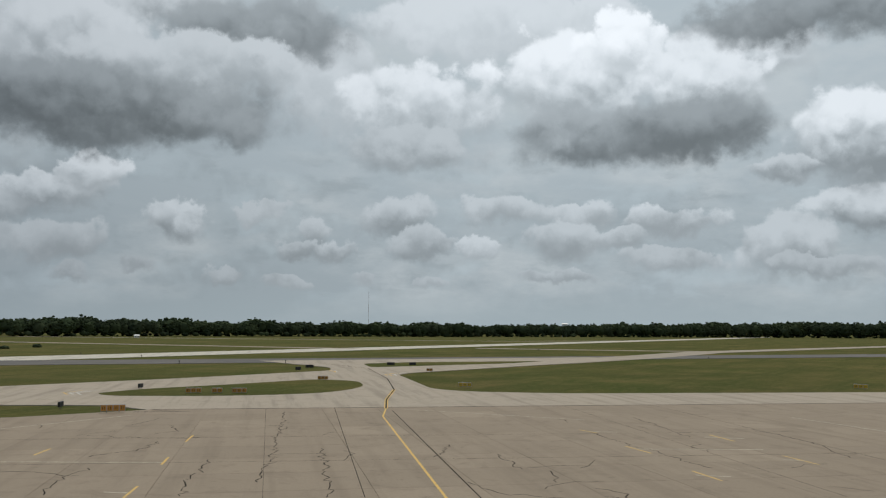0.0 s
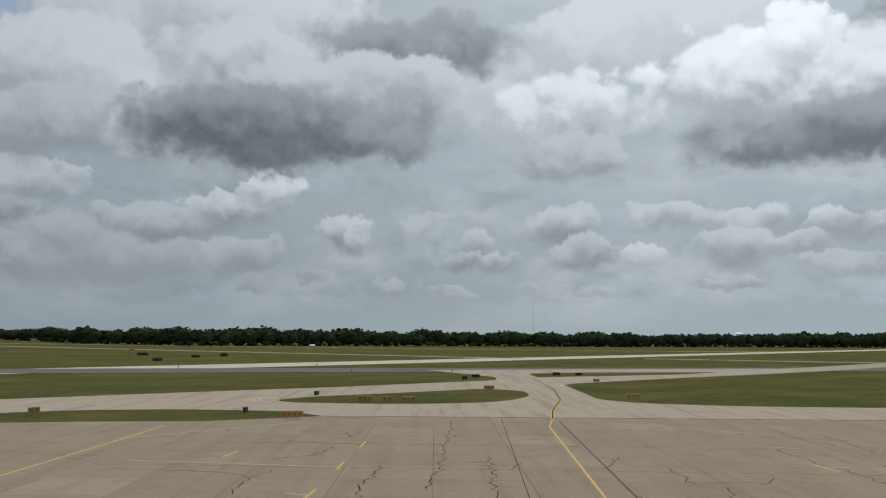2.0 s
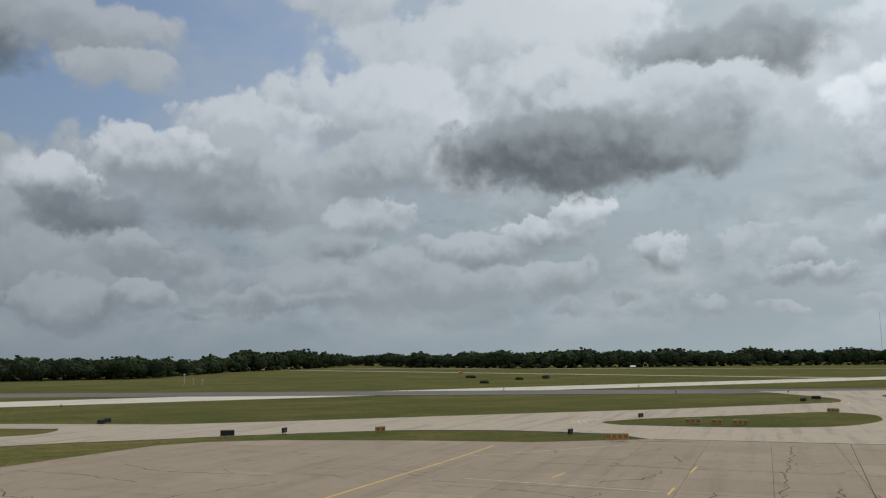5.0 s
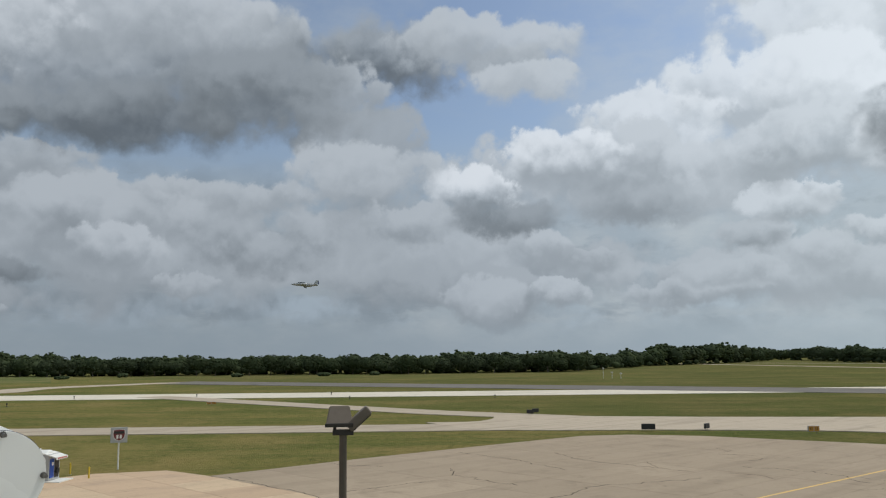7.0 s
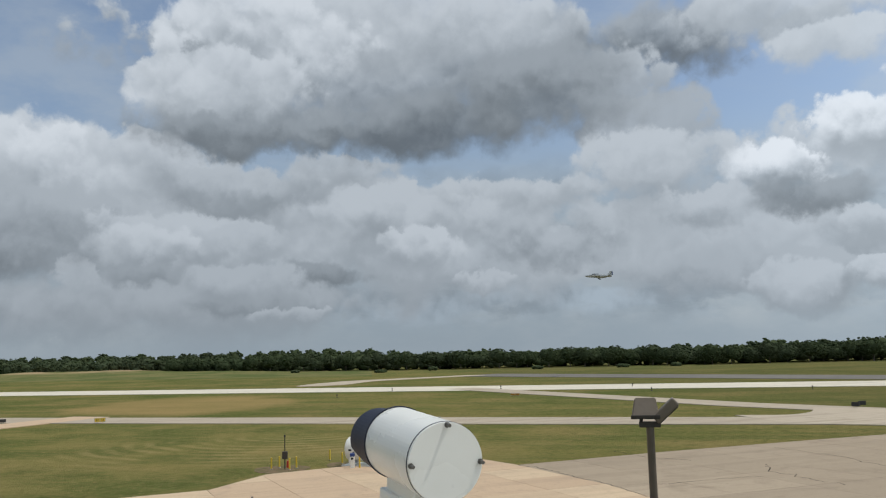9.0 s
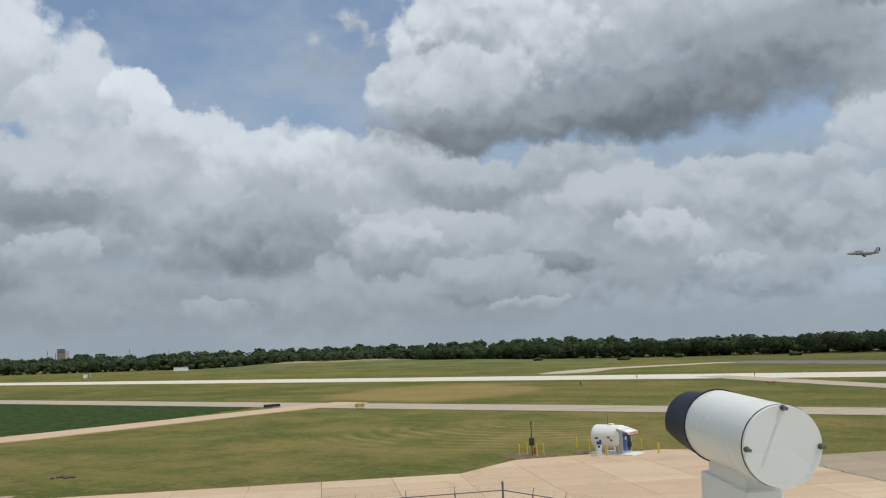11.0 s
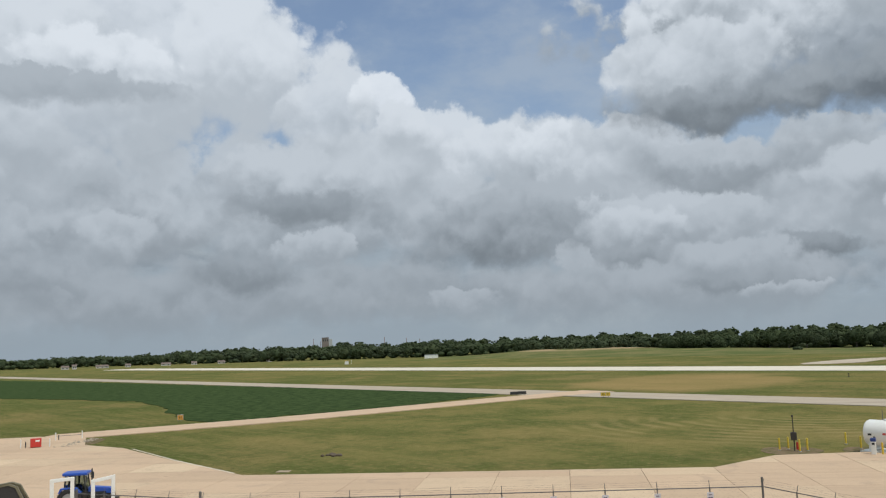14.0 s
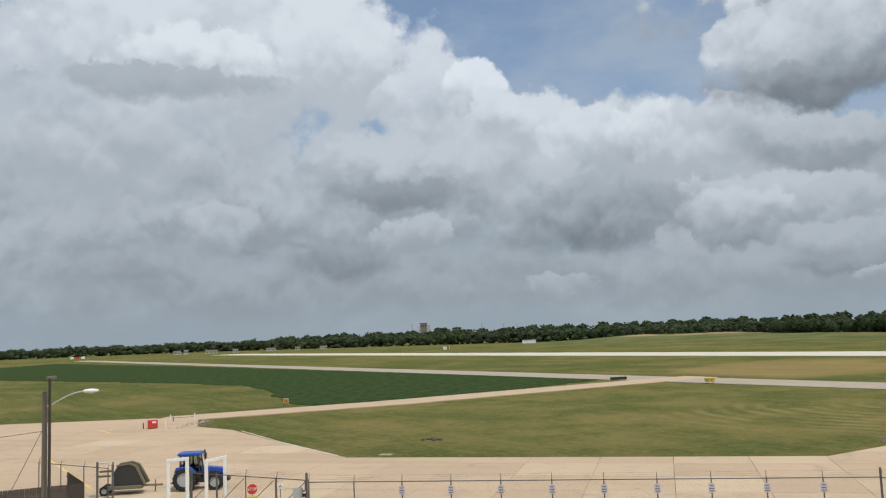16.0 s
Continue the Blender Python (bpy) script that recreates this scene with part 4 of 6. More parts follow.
# the tower under the terrace
tower = thing("terrace_tower", pose(0, 0, 0), "plain pale plastered building under the viewing terrace", "building")
part("wall", box(bmesh.new(), -0.62, 9.0, -5.0, 5.0, 0, 9.6, 0.02), WALL_PALE, tower)
part("parapet", box(bmesh.new(), -0.82, -0.62, -0.6, 0.7, 9.2, 10.61, 0.01), WALL_PALE, tower)

# ---- fuel stand ----
tank = thing("fuel_tank", pose(-89.4, 8.6, 0.04, 0, 0, -34), "white round fuel tank with canopy and blue door", "fuel tank")
# its length runs along local y, the working end at +x side towards the terrace
body = tube(bmesh.new(), (0, -1.75, 1.62), (0, 1.45, 1.62), 1.22, 1.22, 40)
bmesh.ops.bevel(body, geom=[e for e in body.edges if len(e.link_faces) == 2 and any(len(f.verts) > 4 for f in e.link_faces)], offset=0.28, segments=4, affect="EDGES", profile=0.6)
bmesh.ops.transform(body, verts=body.verts[:], matrix=pose(0, 0, 0, 0, 0, 0))
part("shell", body, WHITE, tank, smooth=True)
for y in (-1.2, 0.9):
    part("saddle", prism([(-0.9, 0.0), (0.9, 0.0), (1.0, 0.75), (-1.0, 0.75)], 0.25), WHITE, tank).matrix_basis = pose(0, y, 0)
canopy = solid([(-1.1, 1.2, 2.55), (1.1, 1.2, 2.55), (1.05, 2.5, 2.15), (-1.05, 2.5, 2.15), (-1.1, 1.2, 2.63), (1.1, 1.2, 2.63), (1.05, 2.5, 2.23), (-1.05, 2.5, 2.23)],
               [(0, 1, 2, 3), (4, 5, 6, 7), (0, 1, 5, 4), (1, 2, 6, 5), (2, 3, 7, 6), (3, 0, 4, 7)])
part("canopy", canopy, WHITE, tank)
cab = part("cabinet", box(bmesh.new(), -1.0, 1.0, 1.15, 1.75, 0.12, 2.5, 0.02), GREY, tank, "grey cabinet under the canopy")
part("door", box(bmesh.new(), 0.12, 0.82, 1.74, 1.80, 0.35, 2.05, 0.01), BLUE, cab, "blue door")
part("door_notice", box(bmesh.new(), 0.2, 0.5, 1.80, 1.81, 1.45, 1.75), WHITE, cab)
part("hose_reel", tube(bmesh.new(), (-0.45, 1.76, 0.9), (-0.45, 1.92, 0.9), 0.28, 0.28, 20), BLACK, cab)
# flat dark panel: the shade under the canopy put in as colour
part("dark_recess", box(bmesh.new(), -0.85, -0.05, 1.742, 1.765, 0.3, 2.1), DARK_STEEL, cab)
for y0, z, w in ((-1.2, 1.5, 0.35), (-0.7, 1.25, 0.2), (0.2, 1.6, 0.3), (0.55, 1.35, 0.22)):
    part("notice", box(bmesh.new(), 1.19, 1.225, y0, y0 + w, z, z + 0.18), BLACK if z < 1.55 else RED, tank)
part("fascia", box(bmesh.new(), -1.05, 1.05, 2.46, 2.51, 2.02, 2.26, 0.01), WHITE, tank)
for k in range(5):
    part("red_bar", box(bmesh.new(), -0.85 + k * 0.35, -0.58 + k * 0.35, 2.508, 2.525, 2.09, 2.20), RED, tank)
part("vent_pipe", tube(bmesh.new(), (0, -0.3, 2.8), (0, -0.3, 3.75), 0.035, n=10), GALV, tank)
part("hatch", tube(bmesh.new(), (0, 0.1, 2.78), (0, 0.1, 2.95), 0.30, 0.30, 20), WHITE, tank)
part("plinth", box(bmesh.new(), -1.3, 1.3, -2.0, 3.0, -0.05, 0.10, 0.01), WHITE, tank, "pale concrete plinth")

dispenser = thing("fuel_dispenser", pose(-87.4, 7.2, 0.04, 0, 0, -10), "small white and blue fuel pump beside the tank", "fuel pump")
part("pump_body", box(bmesh.new(), -0.28, 0.28, -0.2, 0.2, 0.0, 1.15, 0.03), WHITE, dispenser)
part("pump_head", box(bmesh.new(), -0.31, 0.31, -0.23, 0.23, 1.15, 1.45, 0.05), BLUE_DARK, dispenser, "blue head")
part("screen", box(bmesh.new(), 0.27, 0.29, -0.12, 0.12, 0.85, 1.05), BLACK, dispenser)


def bollard():
    ob = thing("bollard", pose(0, 0, -50), "yellow steel guard bollard at the fuel stand", "bollard", "yellow bollards")
    part("post", tube(bmesh.new(), (0, 0, 0), (0, 0, 1.12), 0.085, 0.085, 16), YELLOW, ob)
    cap = bmesh.new()
    bmesh.ops.create_uvsphere(cap, u_segments=16, v_segments=8, radius=0.085)
    bmesh.ops.transform(cap, verts=cap.verts[:], matrix=Matrix.Translation((0, 0, 1.12)) @ Matrix.Diagonal((1, 1, 0.5, 1)))
    part("cap", cap, YELLOW, ob)
    part("collar", tube(bmesh.new(), (0, 0, 0.0), (0, 0, 0.05), 0.13, 0.13, 16), GREY, ob)
    return ob


stub = bollard()
for k, (x, y) in enumerate([(-90.3, -0.8), (-91.2, 0.0), (-89.3, 1.0), (-90.2, 1.7), (-95.5, 5.4), (-92.1, 6.5), (-87.3, 7.9), (-92.7, 12.0), (-88.3, 13.1)]):
    if k:
        copy_thing(stub, pose(x, y, -0.05))
    else:
        stub.matrix_basis = pose(x, y, -0.05)

post = thing("extinguisher_post", pose(-90.0, 0.55, -0.05, 0, 0, 0), "grey control post with red extinguisher between bollards", "post")
part("mast", tube(bmesh.new(), (0, 0, 0), (0, 0, 3.25), 0.055, 0.05, 10), DARK_STEEL, post)
part("control_box", box(bmesh.new(), -0.16, 0.16, -0.28, 0.28, 1.0, 1.75, 0.03), DARK_STEEL, post)
part("extinguisher", tube(bmesh.new(), (0.25, 0.3, 0.15), (0.25, 0.3, 0.85), 0.15, 0.13, 16), RED, post, "red extinguisher")
part("lamp", tube(bmesh.new(), (0, 0, 3.2), (0, 0, 3.4), 0.11, 0.08, 12), DARK_STEEL, post)

brand = thing("brand_sign", pose(-94.4, 16.75, -0.05, 0, 0, 83), "grey board with a dark red shield on white pole", "sign")
part("pole", tube(bmesh.new(), (0, 0, 0), (0, 0, 2.8), 0.085, 0.085, 14), WHITE, brand)
board = part("board", box(bmesh.new(), -0.82, 0.82, -0.10, 0.10, 2.7, 4.25, 0.03), GREY, brand)
shield = [(-0.52, 1.25), (-0.28, 1.29), (0, 1.33), (0.28, 1.29), (0.52, 1.25), (0.56, 0.9), (0.5, 0.55), (0.28, 0.3), (0, 0.2), (-0.28, 0.3), (-0.5, 0.55), (-0.56, 0.9)]
part("shield_rim", prism([(x * 1.1, z * 1.06 - 0.05) for x, z in shield], 0.04), WHITE, board).matrix_basis = pose(0, -0.10, 2.72)
part("shield", prism(shield, 0.05), paint("dark_red_enamel", (0.16, 0.02, 0.025), 0.4), board).matrix_basis = pose(0, -0.11, 2.72)
part("shield_band", box(bmesh.new(), -0.5, 0.5, -0.15, -0.12, 3.62, 3.86, 0.005), BLACK, board)
for x in (-0.26, 0.06):
    part("bar", box(bmesh.new(), x, x + 0.2, -0.15, -0.12, 3.12, 3.5, 0.02), WHITE, board)

# ---- jet ----
jet = thing("jet_aircraft", pose(-340.1, 132.6, 41.6, 0, -3, 238), "straight-winged silver jet flying low over the runway", "aircraft")
# nose along local +x


def lathe(profile, n=24, squash=1.0):
    bm = bmesh.new()
    rings = [[bm.verts.new((x, math.cos(2 * math.pi * k / n) * r, math.sin(2 * math.pi * k / n) * r * squash + z)) for k in range(n)] for x, r, z in profile]
    for a, b in zip(rings, rings[1:]):
        for k in range(n):
            bm.faces.new((a[k], a[(k + 1) % n], b[(k + 1) % n], b[k]))
    bm.faces.new(rings[0]); bm.faces.new(rings[-1])
    bmesh.ops.recalc_face_normals(bm, faces=bm.faces[:])
    return bm


part("fuselage", lathe([(5.8, 0.05, 0), (5.2, 0.30, 0), (4.0, 0.52, 0.02), (2.0, 0.66, 0.05), (-1.0, 0.70, 0.05), (-3.5, 0.55, 0.08), (-5.4, 0.36, 0.12), (-5.7, 0.30, 0.12)], squash=1.1), ALU, jet, smooth=True)
part("canopy", lathe([(3.3, 0.05, 0.55), (2.6, 0.34, 0.62), (1.2, 0.42, 0.68), (-0.2, 0.36, 0.62), (-1.0, 0.08, 0.58)], squash=1.0), CAB_GLASS, jet, "dark glass canopy", smooth=True)


def wing(root, tip, span, x, z, thick, side, rise):
    y0, y1 = side * 0.5, side * span
    o = [(x + root / 2, y0, z), (x - root / 2, y0, z), (x - root / 2 + (root - tip) * 0.35, y1, z + rise), (x + root / 2 - (root - tip) * 0.65, y1, z + rise)]
    return solid([(a, b, c + thick / 2) for a, b, c in o] + [(a, b, c - thick / 2) for a, b, c in o], [(0, 1, 2, 3), (4, 5, 6, 7), (0, 1, 5, 4), (1, 2, 6, 5), (2, 3, 7, 6), (3, 0, 4, 7)])


for side in (-1, 1):
    part("wing", wing(2.7, 1.2, 5.7, 0.0, -0.35, 0.20, side, 0.22), ALU, jet)
    part("tip_tank", lathe([(2.4, 0.05, 0), (1.6, 0.30, 0), (0, 0.38, 0), (-1.4, 0.26, 0), (-2.3, 0.05, 0)]), ALU, jet, smooth=True).matrix_basis = pose(0.0, side * 5.85, -0.15)
    part("tailplane", wing(1.4, 0.7, 2.4, -4.8, 0.35, 0.12, side, 0.05), ALU, jet)
    part("wheel", tube(bmesh.new(), (0, -0.1, 0), (0, 0.1, 0), 0.3, 0.3, 16), RUBBER, jet).matrix_basis = pose(-0.4, side * 1.6, -1.15)
    part("gear_leg", tube(bmesh.new(), (-0.4, side * 1.45, -1.15), (-0.4, side * 1.4, -0.3), 0.06), GALV, jet)
part("fin", prism([(-3.7, 0.4), (-5.7, 0.4), (-5.75, 2.1), (-4.85, 2.1)], 0.14), ALU, jet)
part("rudder", prism([(-5.72, 0.45), (-6.1, 0.5), (-6.05, 2.0), (-5.76, 2.05)], 0.10), BLUE_DARK, jet)

# ---- fence, gate and yard ----
NOTICE = paint("pale_notice_board", (0.56, 0.54, 0.57), 0.5)
INK = paint("dull_notice_ink", (0.16, 0.12, 0.16), 0.6)


def fence_run(a, b, posts, signs, label):
    a, b = Vector(a), Vector(b)
    turn = math.degrees(math.atan2(b.y - a.y, b.x - a.x))
    ob = thing("security_fence", pose(a.x, a.y, 0.02, 0, 0, turn), label, "fence", "security fence")
    length = (b - a).length
    for k in range(posts + 1):
        x = length * k / posts
        p = part("post", tube(bmesh.new(), (x, 0, 0), (x, 0, 2.25), 0.04, 0.04, 10), GALV, ob)
        part("barb_arm", tube(bmesh.new(), (x, 0, 2.2), (x, 0.12, 2.62), 0.022, 0.016, 8), GALV, p)
        if signs and 1 < k < posts:
            s = part("notice", box(bmesh.new(), x - 0.19, x + 0.19, -0.075, -0.045, 1.40, 1.95, 0.008), NOTICE, ob, "white notice board with grey bars")
            for z, w in ((1.78, 0.10), (1.62, 0.14), (1.48, 0.12)):
                part("bar", box(bmesh.new(), x - w, x + w, -0.083, -0.073, z, z + 0.055), INK, s)
    part("top_rail", tube(bmesh.new(), (0, 0, 2.2), (length, 0, 2.2), 0.032, n=8), GALV, ob)
    part("bottom_wire", tube(bmesh.new(), (0, 0, 0.12), (length, 0, 0.12), 0.008, n=6), GALV, ob)
    for z, y in ((2.35, 0.05), (2.46, 0.08), (2.58, 0.115)):
        part("barbed_wire", tube(bmesh.new(), (0, y, z), (length, y, z), 0.0028, n=5), GALV, ob)
    # chain-link: two sets of slanting wires
    bm = bmesh.new()
    step = 0.30
    n = int((length + 2.1) / step)
    for k in range(n):
        for s in (-1, 1):
            x0, x1 = k * step - (2.05 if s > 0 else 0), k * step - (0 if s > 0 else 2.05)
            z0, z1 = 0.12, 2.18
            u0, u1 = max(0.0, (0 - x0) / (x1 - x0) if x1 != x0 else 0), 1.0
            lo, hi = sorted((x0, x1))
            f0, f1 = max(0.0, (0 - lo) / (hi - lo)), min(1.0, (length - lo) / (hi - lo))
            if f1 <= f0:
                continue
            za, zb = (z0, z1) if s > 0 else (z1, z0)
            tube(bm, (lo + (hi - lo) * f0, 0, za + (zb - za) * f0), (lo + (hi - lo) * f1, 0, za + (zb - za) * f1), 0.0014, n=3, caps=False)
    part("mesh", bm, GALV, ob, "thin chain-link mesh")
    return ob


fence_run((-44.7, -34.1), (-55.3, -1.6), 11, True, "galvanised chain-link fence with barbed wire and white notices")
fence_run((-55.3, -1.6), (-49.5, 4.0), 3, False, "galvanised chain-link fence with barbed wire, turning a corner")
corner = thing("corner_post", pose(-55.3, -1.6, 0.02), "thick galvanised fence corner post", "post")
part("shaft", tube(bmesh.new(), (0, 0, 0), (0, 0, 2.75), 0.065, 0.065, 12), GALV, corner)
fence_run((-45.6, -45.2), (-45.3, -34.4), 4, False, "galvanised chain-link gate panel with slanted braces")
fence_run((-46.2, -62.0), (-45.5, -53.2), 3, False, "galvanised chain-link fence beside the gate")


def gate_leaf():
    ob = thing("swing_gate", pose(-45.6, -45.0, 0.06, 0, 0, 88.4), "galvanised gate leaf with slanted braces and rails", "gate")
    for x in (0.1, 2.7, 5.3, 7.9, 10.4):
        part("upright", tube(bmesh.new(), (x, -0.12, 0.0), (x, -0.12, 2.15), 0.034, n=8), GALV, ob)
    for x in (0.1, 2.7, 5.3, 7.9):
        part("brace", tube(bmesh.new(), (x, -0.16, 0.1), (x + 2.5, -0.16, 2.05), 0.024, n=8), GALV, ob)
    part("lower_rail", tube(bmesh.new(), (0.1, -0.12, 0.15), (10.4, -0.12, 0.15), 0.03, n=8), GALV, ob)
    return ob


gate_leaf()
for x, y, h in ((-45.2, -54.0, 2.65), (-45.5, -52.7, 2.65), (-44.95, -34.3, 2.7), (-45.6, -44.9, 2.45)):
    g = thing("gate_post", pose(x, y, 0.02), "thick grey steel gate post by the yard", "post", "gate posts")
    part("shaft", tube(bmesh.new(), (0, 0, 0), (0, 0, h), 0.085, 0.085, 14), GALV, g)
    part("cap", tube(bmesh.new(), (0, 0, h), (0, 0, h + 0.05), 0.095, 0.05, 14), GALV, g)
bar = thing("gate_crossbar", pose(-45.35, -53.35, 2.6, 0, 0, 0), "pale bar joining two gate posts", "bar")
part("bar", box(bmesh.new(), -0.05, 0.05, -0.72, 0.72, -0.05, 0.05, 0.01), WHITE, bar)


def text_mesh(body, size, mat, name, parent, m):
    cu = bpy.data.curves.new(name, "FONT")
    cu.body, cu.size, cu.extrude = body, size, 0.003
    cu.align_x, cu.align_y = "CENTER", "CENTER"
    ob = bpy.data.objects.new(name, cu)
    me = bpy.data.meshes.new_from_object(ob)
    bpy.data.objects.remove(ob)
    me.materials.append(mat)
    t = new(name, me)
    t.parent, t.matrix_basis = parent, m
    return t


# local -y looks at the terrace
stop = thing("stop_sign", pose(-44.35, -38.3, 0.02, 0, 0, facing(-44.4, -38.2)), "red octagonal stop sign with white letters on the gate", "sign")
octo = [(math.cos(radians(22.5 + 45 * k)), math.sin(radians(22.5 + 45 * k))) for k in range(8)]
part("post", tube(bmesh.new(), (0, 0.05, 0), (0, 0.05, 2.0), 0.025, n=8), GALV, stop)
part("rim", prism([(x * 0.38, z * 0.38 + 1.62) for x, z in octo], 0.02), WHITE, stop)
face = part("face", prism([(x * 0.355, z * 0.355 + 1.62) for x, z in octo], 0.03), RED, stop)
text_mesh("STOP", 0.27, WHITE, "letters", face, pose(0, -0.02, 1.62, 90, 0, 0))
part("yellow_plate", box(bmesh.new(), -0.36, 0.36, -0.015, 0.015, 0.75, 1.16, 0.005), YELLOW, stop)
for dx, dy, w, mat, tall, name in ((-2.45, 3.5, 0.32, GREY, 1.75, "key_box"), (-0.2, 2.0, 0.16, WHITE, 1.95, "small_notice"), (-0.5, 4.1, 0.2, BLACK, 1.62, "small_notice")):
    n = thing(name, pose(-44.9, -38.3 + dy - 0.2 if name == "key_box" else -38.3 + dy * 0.95, 0.05, 0, 0, facing(-44.9, -36)), "small panel on a post at the gate", "panel", "gate panels")
    part("stake", tube(bmesh.new(), (0, 0.03, 0), (0, 0.03, tall), 0.025, n=8), GALV, n)
    part("plate", box(bmesh.new(), -w, w, -0.06, 0.0, tall - w * 2, tall, 0.01), mat, n)
    if mat is WHITE:
        text_mesh("A", 0.3, BLACK, "letter", n, pose(0, -0.064, tall - w, 90, 0, 0))
    elif mat is BLACK:
        part("bar", box(bmesh.new(), -w * 0.8, w * 0.8, -0.07, -0.055, tall - w * 0.9, tall - w * 0.35), WHITE, n)


def portal(x, y, turn, tall, gap, rise):
    ob = thing("white_portal_frame", pose(x, y, 0.02, 0, 0, turn), "thick white steel portal frame at the gate", "frame", "white portal frames")
    for u in (0, gap):
        part("upright", box(bmesh.new(), u - 0.12, u + 0.12, -0.12, 0.12, 0, tall + rise * u / gap, 0.02), WHITE, ob)
    lintel = prism([(-0.13, tall), (gap + 0.13, tall + rise), (gap + 0.13, tall + rise + 0.20), (-0.13, tall + 0.20)], 0.26)
    bmesh.ops.bevel(lintel, geom=lintel.edges[:], offset=0.015, segments=2, affect="EDGES")
    part("lintel", lintel, WHITE, ob)
    return ob


portal(-43.17, -44.59, 133, 3.30, 1.22, 0.06)
portal(-44.92, -42.84, 136, 3.05, 1.24, 0.22)


# ---- tractor and mower ----
def wheel(parent, x, y, r, w, m_rim):
    t = bmesh.new()
    prof = [(-w / 2, r * 0.62), (-w / 2, r * 0.9), (-w * 0.36, r), (w * 0.36, r), (w / 2, r * 0.9), (w / 2, r * 0.62)]
    n = 28
    rings = [[t.verts.new((math.cos(2 * math.pi * k / n) * q, u, math.sin(2 * math.pi * k / n) * q)) for k in range(n)] for u, q in prof]
    for a, b in zip(rings, rings[1:] + rings[:1]):
        for k in range(n):
            t.faces.new((a[k], a[(k + 1) % n], b[(k + 1) % n], b[k]))
    bmesh.ops.recalc_face_normals(t, faces=t.faces[:])
    ob = part("wheel", tube(bmesh.new(), (0, -w * 0.3, 0), (0, w * 0.3, 0), r * 0.16, r * 0.16, 12), m_rim, parent)
    ob.matrix_basis = pose(x, y, r)
    part("tyre", t, RUBBER, ob)
    part("rim", tube(bmesh.new(), (0, -w * 0.34, 0), (0, w * 0.34, 0), r * 0.63, r * 0.63, 24), m_rim, ob, "pale wheel rim")
    for k in range(18):
        a = 2 * math.pi * k / 18
        lug = box(bmesh.new(), -0.03, 0.03, -w * 0.48, w * 0.48, r - 0.02, r + 0.035)
        bmesh.ops.transform(lug, verts=lug.verts[:], matrix=Matrix.Rotation(a, 4, "Y"))
        part("lug", lug, RUBBER, ob)


tractor = thing("tractor", pose(-50.5, -49.15, 0.06, 0, 0, 122), "blue farm tractor with glass cab parked in the yard", "tractor")
for s in (-1, 1):
    wheel(tractor, -0.75, s * 0.85, 0.86, 0.5, GREY)
    wheel(tractor, 1.55, s * 0.8, 0.60, 0.38, GREY)
hood_shape = prism([(0.45, 1.28), (2.15, 1.15), (2.27, 1.3), (2.05, 1.55), (0.45, 1.74)], 0.80)
bmesh.ops.bevel(hood_shape, geom=hood_shape.edges[:], offset=0.06, segments=2, affect="EDGES")
part("bonnet", hood_shape, BLUE, tractor)
part("engine", box(bmesh.new(), 0.45, 2.15, -0.3, 0.3, 0.75, 1.26, 0.05), DARK_STEEL, tractor, "dark engine block")
part("chassis", box(bmesh.new(), -1.2, 2.1, -0.28, 0.28, 0.5, 0.95, 0.05), DARK_STEEL, tractor)
for s in (-1, 1):
    part("mudguard", prism([(-1.5, 1.45), (-1.35, 1.78), (-0.3, 1.80), (0.1, 1.4), (-0.1, 1.35), (-0.45, 1.68), (-1.25, 1.66), (-1.42, 1.4)], 0.42), BLUE, tractor).matrix_basis = pose(0, s * 0.82, 0)
TRACTOR_GLASS = material("tractor_glass", lambda n: n.mix(n.noise(here(n), 3.0, 4.0), (0.55, 0.62, 0.58), (0.42, 0.48, 0.45)), 0.03)
TRACTOR_GLASS.node_tree.nodes["Principled BSDF"].inputs["Transmission Weight"].default_value = 1.0
TRACTOR_GLASS.node_tree.nodes["Principled BSDF"].inputs["IOR"].default_value = 1.12
cab = part("cab", prism([(-1.1, 0.95), (0.38, 0.9), (0.42, 1.42), (-0.2, 1.36), (-0.35, 1.55), (-1.16, 1.55)], 1.28), DARK_STEEL, tractor, "black cab tub under the windows")
for s in (-1, 1):
    part("side_window", prism([(-1.14, 1.57), (-0.46, 1.57), (-0.44, 2.58), (-1.05, 2.58)], 0.02), TRACTOR_GLASS, cab).matrix_basis = pose(0, s * 0.63, 0)
    part("door_window", prism([(-0.36, 1.56), (-0.18, 1.40), (0.36, 1.45), (0.19, 2.58), (-0.36, 2.58)], 0.02), TRACTOR_GLASS, cab).matrix_basis = pose(0, s * 0.63, 0)
part("windscreen", solid([(0.40, -0.6, 1.45), (0.40, 0.6, 1.45), (0.22, 0.6, 2.58), (0.22, -0.6, 2.58), (0.42, -0.6, 1.45), (0.42, 0.6, 1.45), (0.24, 0.6, 2.58), (0.24, -0.6, 2.58)],
                         [(0, 1, 2, 3), (7, 6, 5, 4), (0, 4, 5, 1), (1, 5, 6, 2), (2, 6, 7, 3), (3, 7, 4, 0)]), TRACTOR_GLASS, cab)
part("console", box(bmesh.new(), 0.05, 0.3, -0.3, 0.3, 1.3, 1.75, 0.05), BLACK, cab)
part("steering_wheel", tube(bmesh.new(), (-0.02, 0, 1.82), (0.0, 0, 1.86), 0.19, n=16), BLACK, cab)
roof = box(bmesh.new(), -1.3, 0.45, -0.78, 0.78, 2.6, 2.82, 0.09)
part("cab_roof", roof, BLUE, tractor, "blue cab roof")
